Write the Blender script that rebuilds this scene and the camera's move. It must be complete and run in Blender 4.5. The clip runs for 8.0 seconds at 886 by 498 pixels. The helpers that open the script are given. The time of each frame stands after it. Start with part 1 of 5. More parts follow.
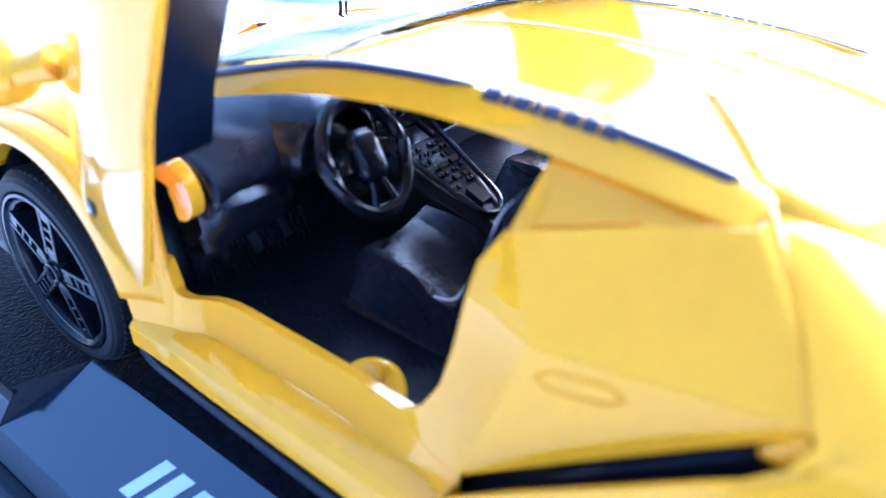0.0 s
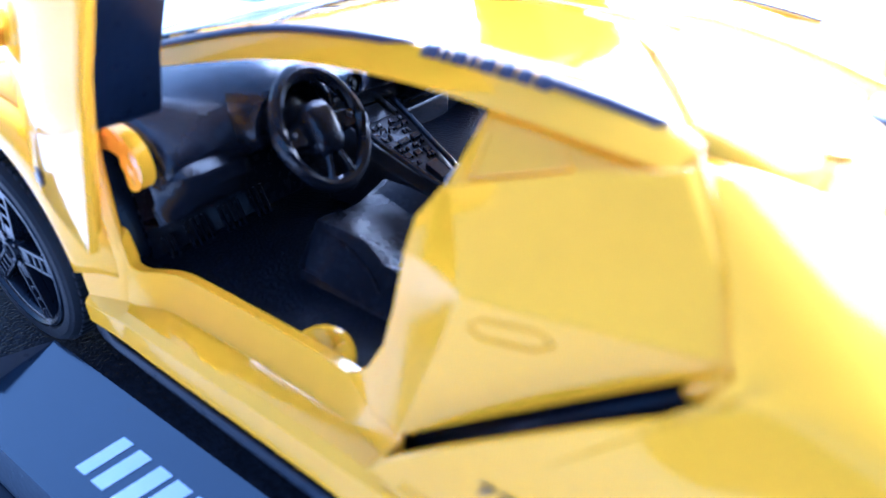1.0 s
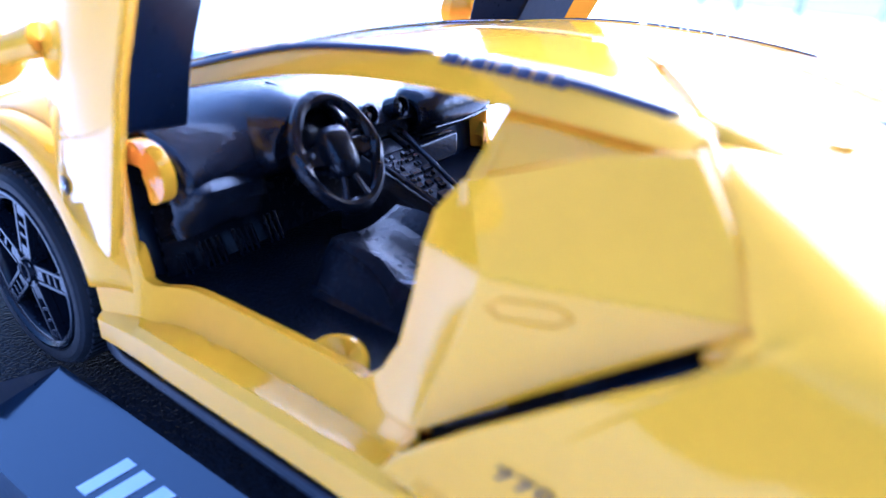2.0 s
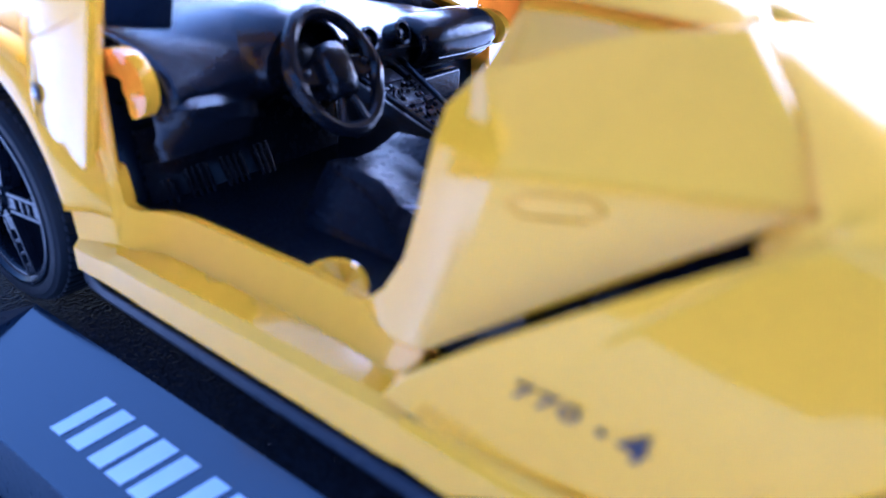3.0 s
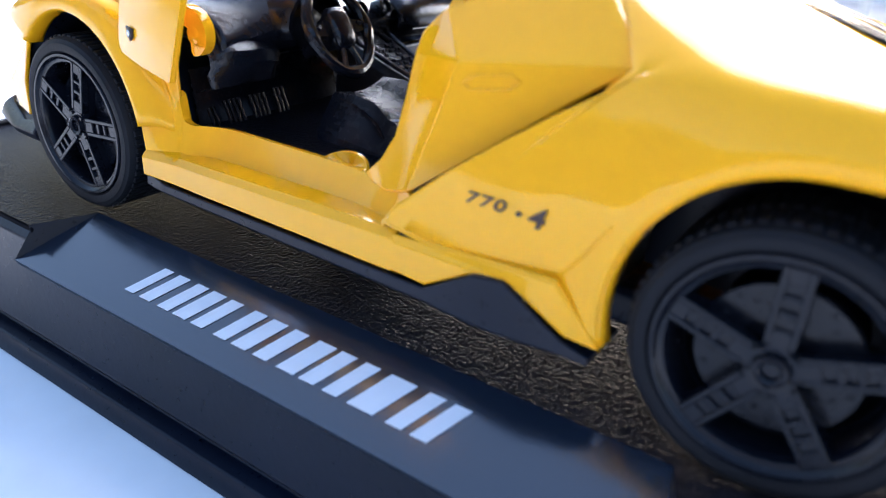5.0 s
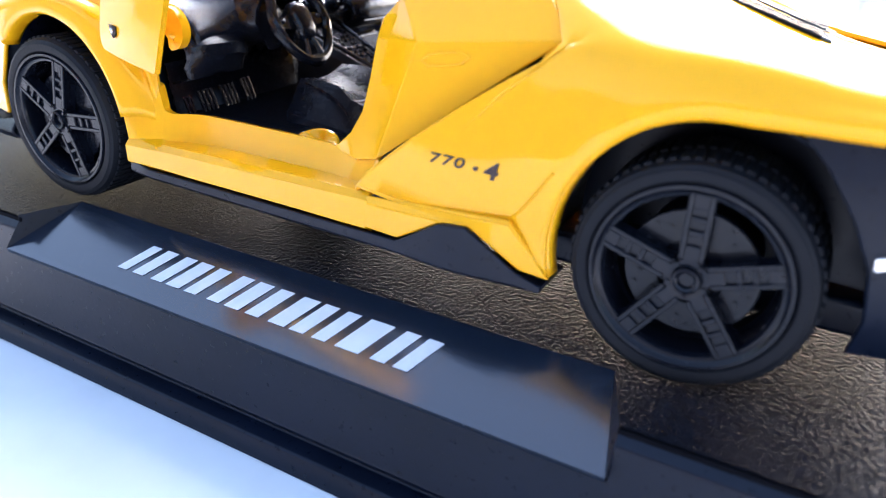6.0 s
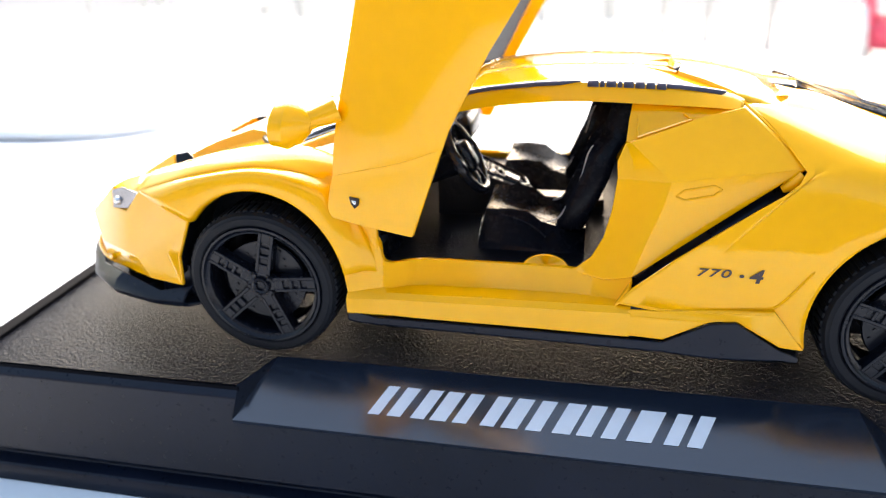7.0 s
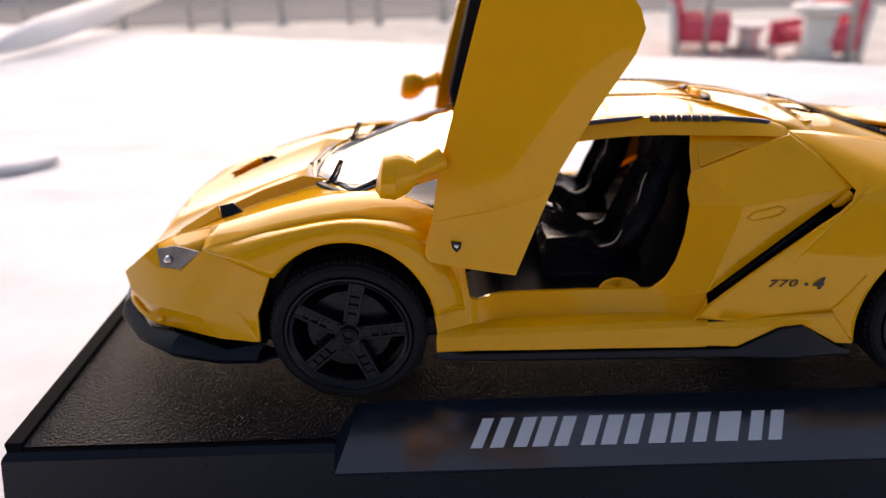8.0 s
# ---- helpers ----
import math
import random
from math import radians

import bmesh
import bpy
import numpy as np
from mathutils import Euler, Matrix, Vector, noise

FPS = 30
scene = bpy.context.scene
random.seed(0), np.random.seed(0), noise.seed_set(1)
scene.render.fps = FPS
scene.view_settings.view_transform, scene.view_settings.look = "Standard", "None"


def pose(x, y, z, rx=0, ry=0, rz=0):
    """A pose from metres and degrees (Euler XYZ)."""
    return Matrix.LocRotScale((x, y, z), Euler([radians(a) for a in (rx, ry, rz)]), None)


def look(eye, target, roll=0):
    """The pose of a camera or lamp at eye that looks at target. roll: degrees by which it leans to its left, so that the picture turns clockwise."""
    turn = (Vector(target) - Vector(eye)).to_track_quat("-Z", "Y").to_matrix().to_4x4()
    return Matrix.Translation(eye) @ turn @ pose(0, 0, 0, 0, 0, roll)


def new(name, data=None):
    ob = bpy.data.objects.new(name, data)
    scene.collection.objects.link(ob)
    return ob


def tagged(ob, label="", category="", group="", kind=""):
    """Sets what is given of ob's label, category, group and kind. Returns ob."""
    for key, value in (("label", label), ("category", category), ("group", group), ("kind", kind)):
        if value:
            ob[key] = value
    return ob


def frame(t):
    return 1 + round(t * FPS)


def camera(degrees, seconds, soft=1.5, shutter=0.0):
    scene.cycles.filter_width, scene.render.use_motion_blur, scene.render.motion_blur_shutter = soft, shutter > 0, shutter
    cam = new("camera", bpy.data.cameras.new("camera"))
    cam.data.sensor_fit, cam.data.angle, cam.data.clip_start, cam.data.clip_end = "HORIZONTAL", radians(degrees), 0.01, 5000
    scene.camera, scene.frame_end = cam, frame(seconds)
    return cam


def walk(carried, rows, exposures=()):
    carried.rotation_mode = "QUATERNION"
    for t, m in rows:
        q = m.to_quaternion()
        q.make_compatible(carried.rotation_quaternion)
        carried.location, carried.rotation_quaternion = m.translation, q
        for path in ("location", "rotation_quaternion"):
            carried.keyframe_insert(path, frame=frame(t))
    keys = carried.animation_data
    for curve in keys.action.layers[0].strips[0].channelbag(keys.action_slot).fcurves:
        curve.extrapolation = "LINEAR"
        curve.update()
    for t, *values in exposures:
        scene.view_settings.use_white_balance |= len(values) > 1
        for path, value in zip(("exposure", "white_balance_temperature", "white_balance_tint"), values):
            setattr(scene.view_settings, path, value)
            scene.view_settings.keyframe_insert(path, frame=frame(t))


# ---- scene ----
from mathutils.bvhtree import BVHTree

# All plans are in centimetres of the model car: x to its tail, y to its off side, z above the display base's floor.
CM = 0.01
LIFT = 2.68
MID = 0.55
cam = camera(62.75, 8.0, soft=1.1)
ROWS = [
    (0.0, 3.645, -7.095, 7.318, 37.09, -32.99, 0.71),
    (0.5, 3.855, -7.166, 7.249, 37.93, -32.79, 0.41),
    (1.0, 4.184, -6.958, 6.924, 36.81, -32.40, 0.44),
    (2.3, 4.359, -7.565, 6.043, 36.69, -25.09, 1.44),
    (2.5, 4.269, -7.545, 5.815, 36.00, -25.83, 1.97),
    (3.0, 4.066, -7.354, 5.450, 35.63, -27.28, 2.50),
    (3.5, 4.281, -7.609, 5.394, 34.97, -26.87, 2.70),
    (4.0, 4.797, -8.542, 5.410, 34.80, -26.58, 3.20),
    (4.5, 5.417, -9.512, 5.269, 35.14, -25.23, 3.89),
    (5.0, 6.077, -10.352, 5.288, 32.55, -25.64, 3.74),
    (5.2, 6.714, -10.641, 4.905, 33.09, -23.02, 5.00),
    (6.3, 6.543, -12.562, 5.508, 24.11, -26.35, 0.75),
    (6.5, 4.961, -13.202, 5.590, 21.14, -26.10, -0.11),
    (6.7, 3.127, -13.877, 6.237, 17.41, -26.34, -0.26),
    (7.0, 0.375, -14.982, 7.638, 12.61, -24.31, -1.99),
    (7.2, -0.820, -15.470, 7.715, 11.22, -23.01, -1.37),
    (7.5, -2.463, -15.636, 7.977, 5.84, -23.44, -0.72),
    (7.8, -3.112, -15.398, 8.997, 3.24, -24.45, -1.93),
    (8.0, -3.847, -15.531, 8.546, 0.09, -24.49, -1.72),
]
EXPOSURES = [(0.0, 2.22, 4200, 20), (1.2, 2.18, 4200, 23), (2.5, 1.88, 4000, 31), (3.5, 1.80, 4050, 31), (4.0, 1.80, 4350, 26), (4.5, 1.60, 5000, 20), (5.2, 1.88, 5600, 17), (6.5, 2.27, 5900, 21),
             (6.8, 2.06, 6200, 17), (7.0, 1.80, 6600, 14), (7.2, 1.24, 6900, 15), (7.5, 1.06, 7000, 17), (8.0, 0.10, 7000, 27)]
walk(cam, [(t, pose(x * CM, y * CM, (z + LIFT) * CM, 90 + pitch, 0, yaw) @ pose(0, 0, 0, 0, 0, roll)) for t, x, y, z, yaw, pitch, roll in ROWS], EXPOSURES)
cam.data.dof.use_dof = True
cam.data.dof.focus_distance, cam.data.dof.aperture_fstop = 0.120, 19.0

# ---- daylight ----
world = bpy.data.worlds.new("sky")
scene.world = world
world.use_nodes = True
sky = world.node_tree.nodes.new("ShaderNodeTexSky")
sky.sky_type, sky.sun_disc = "NISHITA", False
sky.sun_elevation, sky.sun_rotation = radians(25), radians(-6)
sky.air_density, sky.dust_density = 1.5, 3.5
world.node_tree.links.new(sky.outputs[0], world.node_tree.nodes["Background"].inputs[0])
world.node_tree.nodes["Background"].inputs[1].default_value = 0.15
sun_data = bpy.data.lights.new("sun", "SUN")
sun_data.energy, sun_data.angle, sun_data.color = 3.6, radians(82), (1.0, 0.97, 0.92)
sun = new("sun", sun_data)
sun.matrix_world = look((-0.2, 1.94, 0.91), (0, 0, 0))

# ---- materials ----
def material(name, colour, rough=0.5, metal=0.0, coat=0.0, vary=0.06, grain=40.0, bump=0.0, bump_scale=200.0, rough_vary=0.08, ior=1.5, tint=None):
    """A painted, moulded or printed surface: two scales of colour variation, uneven gloss, fine relief. Scales per metre x 10."""
    m = bpy.data.materials.new(name)
    m.use_nodes = True
    nt = m.node_tree
    b = nt.nodes["Principled BSDF"]
    b.inputs["Metallic"].default_value = metal
    b.inputs["Coat Weight"].default_value = coat
    b.inputs["Coat Roughness"].default_value = 0.04
    b.inputs["IOR"].default_value = ior
    if tint:
        b.inputs["Specular Tint"].default_value = (*tint, 1)
    co = nt.nodes.new("ShaderNodeTexCoord")

    def noise_of(scale, detail):
        n = nt.nodes.new("ShaderNodeTexNoise")
        n.inputs["Scale"].default_value, n.inputs["Detail"].default_value = scale, detail
        nt.links.new(co.outputs["Object"], n.inputs["Vector"])
        return n.outputs["Fac"]

    big, small = noise_of(grain, 3), noise_of(grain * 14, 4)
    mix = nt.nodes.new("ShaderNodeMath")
    mix.operation = "MULTIPLY_ADD"
    mix.inputs[1].default_value = 0.5
    nt.links.new(small, mix.inputs[0])
    nt.links.new(big, mix.inputs[2])
    ramp = nt.nodes.new("ShaderNodeValToRGB")
    ramp.color_ramp.elements[0].position, ramp.color_ramp.elements[1].position = 0.45, 1.05
    ramp.color_ramp.elements[0].color = (*[max(0.0, c * (1 - vary)) for c in colour], 1)
    ramp.color_ramp.elements[1].color = (*[min(1.0, c * (1 + vary)) for c in colour], 1)
    nt.links.new(mix.outputs[0], ramp.inputs[0])
    nt.links.new(ramp.outputs[0], b.inputs["Base Color"])
    gloss = nt.nodes.new("ShaderNodeMapRange")
    gloss.inputs[3].default_value, gloss.inputs[4].default_value = max(0.02, rough - rough_vary), min(1.0, rough + rough_vary)
    nt.links.new(small, gloss.inputs[0])
    nt.links.new(gloss.outputs[0], b.inputs["Roughness"])
    if bump:
        relief = noise_of(bump_scale, 2)
        bn = nt.nodes.new("ShaderNodeBump")
        bn.inputs["Strength"].default_value, bn.inputs["Distance"].default_value = bump, 0.0006
        nt.links.new(relief, bn.inputs["Height"])
        nt.links.new(bn.outputs[0], b.inputs["Normal"])
    return m


YELLOW = material("yellow_enamel", (0.86, 0.405, 0.0005), 0.09, ior=1.47, tint=(1.0, 0.88, 0.58), coat=0.07, vary=0.04, grain=30, rough_vary=0.05, bump=0.02, bump_scale=350)
BLACK = material("black_plastic", (0.0035, 0.006, 0.014), 0.30, ior=1.29, vary=0.25, grain=60, bump=0.05, bump_scale=900)
MATT_BLACK = material("matt_black_plastic", (0.003, 0.0032, 0.005), 0.85, ior=1.15, vary=0.2, grain=60)
GLOSS_BLACK = material("gloss_black_plastic", (0.004, 0.005, 0.008), 0.1, vary=0.2, grain=40, rough_vary=0.05)
INSIDE = material("moulded_interior_plastic", (0.006, 0.007, 0.011), 0.24, ior=1.36, vary=0.1, grain=60, bump=0.12, bump_scale=1300, rough_vary=0.06)
PAN = material("grained_cabin_plastic", (0.004, 0.005, 0.009), 0.30, ior=1.15, vary=0.3, grain=300, bump=0.3, bump_scale=2200, rough_vary=0.06)
SEAT = material("seat_plastic", (0.004, 0.005, 0.009), 0.27, ior=1.18, vary=0.1, grain=60, bump=0.05, bump_scale=900, rough_vary=0.04)
CONSOLE = material("satin_interior_plastic", (0.004, 0.005, 0.009), 0.34, ior=1.29, vary=0.1, grain=60, bump=0.2, bump_scale=1200)
GRAINED = material("grained_black_plastic", (0.009, 0.0095, 0.013), 0.22, ior=1.09, vary=0.5, grain=900, bump=0.55, bump_scale=1700)
RUBBER = material("rubber", (0.006, 0.007, 0.010), 0.6, ior=1.27, vary=0.2, grain=80, bump=0.08, bump_scale=1500)
PLATE = material("lacquered_black_plate", (0.010, 0.015, 0.026), 0.16, ior=1.90, vary=0.2, grain=40, rough_vary=0.04)
RIM = material("rim_plastic", (0.005, 0.006, 0.010), 0.24, ior=1.31, vary=0.2, grain=80)
STEEL = material("bright_metal", (0.75, 0.74, 0.72), 0.25, metal=1.0, vary=0.1)
LAMP = material("lamp_glass", (0.14, 0.13, 0.14), 0.12, metal=0.6, vary=0.5, grain=250)
PRINT = material("white_print", (0.74, 0.76, 0.80), 0.4, vary=0.05)
PRINT_BLACK = material("black_print", (0.03, 0.012, 0.01), 0.4, vary=0.1)
# pale colour paints the glints along the black seats' piped edges
PIPING_GLINT = material("seat_piping_glint", (0.5, 0.5, 0.52), 0.25, vary=0.3, grain=200)
STRIPE = material("stripe_print", (0.03, 0.025, 0.045), 0.3, vary=0.1)
CLOTH = material("white_table", (0.75, 0.772, 0.79), 0.62, ior=1.3, vary=0.09, grain=6, bump=0.8, bump_scale=45)
ASPHALT = material("grey_road", (0.2, 0.2, 0.205), 0.9, vary=0.2, grain=0.8, bump=0.3, bump_scale=40)
GROUND = material("concrete_yard", (0.62, 0.60, 0.56), 0.85, vary=0.2, grain=1.5, bump=0.3, bump_scale=60)
RED = material("red_plastic", (0.82, 0.09, 0.15), 0.4, vary=0.08, grain=5)
UNSEEN_WALL = material("unseen_wall_render", (0.06, 0.065, 0.08), 0.9, vary=0.2, grain=1.5, bump=0.3, bump_scale=50)
WALL = material("pale_render", (0.66, 0.63, 0.6), 0.85, vary=0.15, grain=1.5, bump=0.3, bump_scale=50)
GREY = material("grey_paint", (0.25, 0.26, 0.27), 0.6, vary=0.15, grain=3)


def glass(name, tint, rough=0.02):
    m = bpy.data.materials.new(name)
    m.use_nodes = True
    b = m.node_tree.nodes["Principled BSDF"]
    b.inputs["Base Color"].default_value = (*tint, 1)
    b.inputs["Transmission Weight"].default_value = 1.0
    b.inputs["Roughness"].default_value = rough
    b.inputs["IOR"].default_value = 1.45
    return m


GLASS = glass("clear_plastic", (0.95, 0.96, 0.96))


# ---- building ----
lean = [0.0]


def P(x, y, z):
    """Car centimetres to metres. lean shears the upper body down a little on its far side, to fit the camera path."""
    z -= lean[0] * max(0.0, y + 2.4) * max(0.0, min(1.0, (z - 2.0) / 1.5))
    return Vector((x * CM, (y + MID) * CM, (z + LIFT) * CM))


def thing(name, label, category, at=(0, 0, 0), group="", kind=""):
    ob = new(name)
    ob.empty_display_size = 0.01
    ob.location = P(*at)
    return tagged(ob, label, category, group, kind)


def part(name, bm, mat, parent=None, label="", thick=0.0, bevel=0.0, smooth=True, angle=35):
    """Links a bmesh, drawn in world centimetres by P(), as one mesh under its parent."""
    me = bpy.data.meshes.new(name)
    bmesh.ops.recalc_face_normals(bm, faces=bm.faces[:])
    bm.to_mesh(me)
    bm.free()
    me.materials.append(mat)
    ob = new(name, me)
    if parent is not None:
        ob.parent = parent
        at = parent.location.copy()
        up = parent.parent
        while up is not None:
            at += up.location
            up = up.parent
        me.transform(Matrix.Translation(-at))
    if label:
        ob["label"] = label
    for p in me.polygons:
        p.use_smooth = smooth
    if thick:
        s = ob.modifiers.new("thickness", "SOLIDIFY")
        s.thickness, s.offset = thick * CM, 0
    if bevel:
        v = ob.modifiers.new("worn_edge", "BEVEL")
        v.width, v.segments, v.limit_method, v.angle_limit, v.harden_normals = bevel * CM, 2, "ANGLE", radians(22), True
    elif smooth:
        me.set_sharp_from_angle(angle=radians(angle))
    return ob


def poly(points, faces, bm=None, sx=1):
    """Adds a faceted mesh from points in cm (sx = -1 swaps the side) and index faces."""
    bm = bm or bmesh.new()
    v = [bm.verts.new(P(x, y * sx, z)) for x, y, z in points]
    for f in faces:
        bm.faces.new([v[i] for i in f])
    return bm


def box(a, b, bm=None, m=None):
    bm = bm or bmesh.new()
    (x0, y0, z0), (x1, y1, z1) = a, b
    c = [(x, y, z) for z in (z0, z1) for y in (y0, y1) for x in (x0, x1)]
    v = [bm.verts.new((m @ Vector(p)) if m else P(*p)) for p in c]
    for f in ((0, 2, 3, 1), (4, 5, 7, 6), (0, 1, 5, 4), (1, 3, 7, 5), (3, 2, 6, 7), (2, 0, 4, 6)):
        bm.faces.new([v[i] for i in f])
    return bm


def smoothed(points, n, closed=False):
    """Catmull-Rom through the points, n steps a span."""
    pts = [Vector(p) for p in points]
    k = len(pts)
    out = []
    for i in range(k if closed else k - 1):
        a, b, c, d = (pts[(i + j) % k] if closed else pts[min(max(i + j, 0), k - 1)] for j in (-1, 0, 1, 2))
        for s in range(n):
            t = s / n
            out.append(0.5 * (2 * b + (c - a) * t + (2 * a - 5 * b + 4 * c - d) * t * t + (3 * b - a - 3 * c + d) * t ** 3))
    if not closed:
        out.append(pts[-1])
    return out


def loft(rows, bm=None, sx=1, closed=False):
    """A skin over rows of points in cm, all of one length."""
    bm = bm or bmesh.new()
    g = [[bm.verts.new(P(p[0], p[1] * sx, p[2])) for p in r] for r in rows]
    for r, q in zip(g, g[1:]):
        n = len(r)
        for i in range(n if closed else n - 1):
            bm.faces.new((r[i], r[(i + 1) % n], q[(i + 1) % n], q[i]))
    return bm


def patch(rows, nu=4, nv=4):
    """Smooth rows in both ways."""
    rows = [smoothed(r, nu) for r in rows]
    cols = [smoothed([r[i] for r in rows], nv) for i in range(len(rows[0]))]
    return [[c[j] for c in cols] for j in range(len(cols[0]))]


def turned(profile, centre, axis_y=1, n=40, bm=None):
    """A body turned about an axis along y through centre: profile of (radius, y)."""
    bm = bm or bmesh.new()
    cx, cy, cz = centre
    rings = [[bm.verts.new(P(cx + r * math.cos(2 * math.pi * i / n), cy + y * axis_y, cz + r * math.sin(2 * math.pi * i / n))) for i in range(n)] for r, y in profile]
    for a, b in zip(rings, rings[1:]):
        for i in range(n):
            bm.faces.new((a[i], a[(i + 1) % n], b[(i + 1) % n], b[i]))
    return bm


def tube(points, radius, n=10, bm=None, closed=False):
    """A round bar along points in cm."""
    bm = bm or bmesh.new()
    pts = [Vector(p) for p in points]
    rings = []
    k = len(pts)
    for i, p in enumerate(pts):
        way = (pts[(i + 1) % k] - pts[i - 1]) if closed or 0 < i < k - 1 else (pts[min(i + 1, k - 1)] - pts[max(i - 1, 0)])
        q = way.to_track_quat("Z", "Y")
        r = radius[i] if isinstance(radius, (list, tuple)) else radius
        rings.append([bm.verts.new(P(*(p + q @ Vector((r * math.cos(2 * math.pi * j / n), r * math.sin(2 * math.pi * j / n), 0))))) for j in range(n)])
    for a, b in zip(rings, rings[1:] + (rings[:1] if closed else [])):
        for j in range(n):
            bm.faces.new((a[j], a[(j + 1) % n], b[(j + 1) % n], b[j]))
    if not closed:
        bm.faces.new(rings[0][::-1])
        bm.faces.new(rings[-1])
    return bm


# ---- the table ----
def table():
    """The top lies askew to the car; its far edge drops to the yard."""
    turn = Matrix.Rotation(radians(-25.6), 3, "Z")
    bm = bmesh.new()
    nu, nv = 190, 110
    grid = []
    for j in range(nv + 1):
        row = []
        for i in range(nu + 1):
            p = turn @ Vector((-95 + 165 * i / nu, -30 + 80 * j / nv, 0))
            n = noise.noise(Vector((p.x * 0.12, p.y * 0.2, 3))) * 0.18 + noise.noise(Vector((p.x * 0.45, p.y * 0.6, 7))) * 0.12
            far = max(0.0, min(1.0, max(abs(p.x) - 14, abs(p.y) - 7) / 4))
            row.append((p.x, p.y - MID, -2.70 + (n - 0.12) * far))
        grid.append(row)
    loft(grid, bm)
    edge = grid[-1]
    loft([edge, [(x + 0.1, y + 0.2, -3.2) for x, y, z in edge], [(x + 0.1, y + 0.2, -14) for x, y, z in edge]], bm)
    top = part("table_top", bm, CLOTH)
    tagged(top, "white plastic-covered table top with faint creases", "table", kind="structure")


table()


# ---- the display base ----
def display_base():
    base = thing("display_base", "black plastic display base with a sloping name plate, on the table", "display base", (0, 0, -2.68))
    hx, fy, by = 12.1, -5.27, 5.27
    # front plate notch runs from x0 to x1
    x0, x1 = -5.98, 5.36
    ring = [(0.0, -0.28), (0.1, -0.4), (0.3, -2.05), (0.33, -2.12), (0.2, -2.16), (0.2, -2.3), (0.5, -2.34), (0.58, -2.5), (0.6, -2.68)]
    bm = bmesh.new()
    rows = []
    for out, z in ring:
        rows.append([(x1, fy - out, z), (hx + out, fy - out, z), (hx + out, by + out, z), (-hx - out, by + out, z), (-hx - out, fy - out, z), (x0, fy - out, z)])
    loft(rows, bm)
    loft([[(x0, -5.61, -0.7), (x1, -5.61, -0.7)], [(x0, -5.58, -0.8), (x1, -5.58, -0.8)], [(x0, fy - 0.156, -0.86), (x1, fy - 0.156, -0.86)]] + [[(x0, fy - o, z), (x1, fy - o, z)] for o, z in ring[2:]], bm)
    bmesh.ops.remove_doubles(bm, verts=bm.verts[:], dist=1e-5)
    part("body", bm, BLACK, base, bevel=0.04)
    # raised rim round the floor
    fl, w = -0.16, 0.34
    bm = bmesh.new()
    for a, b in (((-hx, fy, 0), (-hx + w, by, 0)), ((hx - w, fy, 0), (hx, by, 0)), ((-hx + w, by - w, 0), (hx - w, by, 0)), ((-hx + w, fy, 0), (x0 + 0.02, fy + 0.16, 0)), ((x1 - 0.02, fy, 0), (hx - w, fy + 0.16, 0))):
        box((a[0], a[1], -0.5), (b[0], b[1], -0.08 if b[1] - a[1] > 0.2 else -0.2), bm)
    part("rim", bm, MATT_BLACK, base, bevel=0.03)
    px = 0.38
    bm = poly([(-hx, fy, fl), (x0, fy, fl), (x0 + px, -4.2, fl), (x1 - px, -4.2, fl), (x1, fy, fl), (hx, fy, fl), (hx, by, fl), (-hx, by, fl)], [(0, 1, 2, 7), (2, 3, 6, 7), (3, 4, 5, 6)])
    part("floor_panel", bm, GRAINED, base, "grained black plastic floor")
    # sloping name plate with its two triangular cheeks
    bm = poly([(x0 + px, -4.2, fl), (x1 - px, -4.2, fl), (x1, -5.61, -0.7), (x0, -5.61, -0.7)], [(0, 1, 2, 3)])
    plate = part("name_plate", bm, PLATE, base, "sloping gloss-black name plate")
    for x, s in ((x0, 1), (x1, -1)):
        bm = poly([(x + px * s, -4.2, fl), (x, fy, fl), (x, fy, -0.28), (x, -5.61, -0.7), (x, fy - 0.12, -0.84)], [(0, 1, 2, 3), (2, 4, 3)])
        part("cheek", bm, BLACK, base)
    # raised print on the plate: eight leaning blocks
    def on_plate(x, v):
        y = -4.2 + (-5.61 + 4.2) * v
        z = fl + (-0.7 - fl) * v
        return (x, y, z + 0.012)
    x, v0, v1, lean = -3.46, 0.30, 0.72, 0.27
    for stems, wide in (((0.0, 0.22), (0.36, 0.26), (0.80, 0.26)), 1.06), (((0.04, 0.30),), 0.40), (((0.0, 0.26), (0.50, 0.26)), 0.78), (((0.04, 0.30),), 0.40), (((0.02, 0.27), (0.48, 0.32)), 0.84), (((0.0, 0.27), (0.42, 0.25)), 0.69), (((0.10, 0.42),), 0.66), (((0.0, 0.25), (0.38, 0.25)), 0.64):
        for a0, w in stems:
            bm = bmesh.new()
            quad = [(x + a0 + lean, v0), (x + a0 + w + lean, v0), (x + a0 + w, v1), (x + a0, v1)]
            bm.faces.new([bm.verts.new(P(*on_plate(a, v))) for a, v in quad])
            part("printed_bar", bm, PRINT, plate, "pale printed bar")
        x += wide + 0.055
    return base


display_base()

# ---- the model car ----
CAR = thing("model_car", "yellow die-cast model sports car with both doors raised", "toy car", (0, 0, 0))
SIDES = (1, -1)
SKIN = {}
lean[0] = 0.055


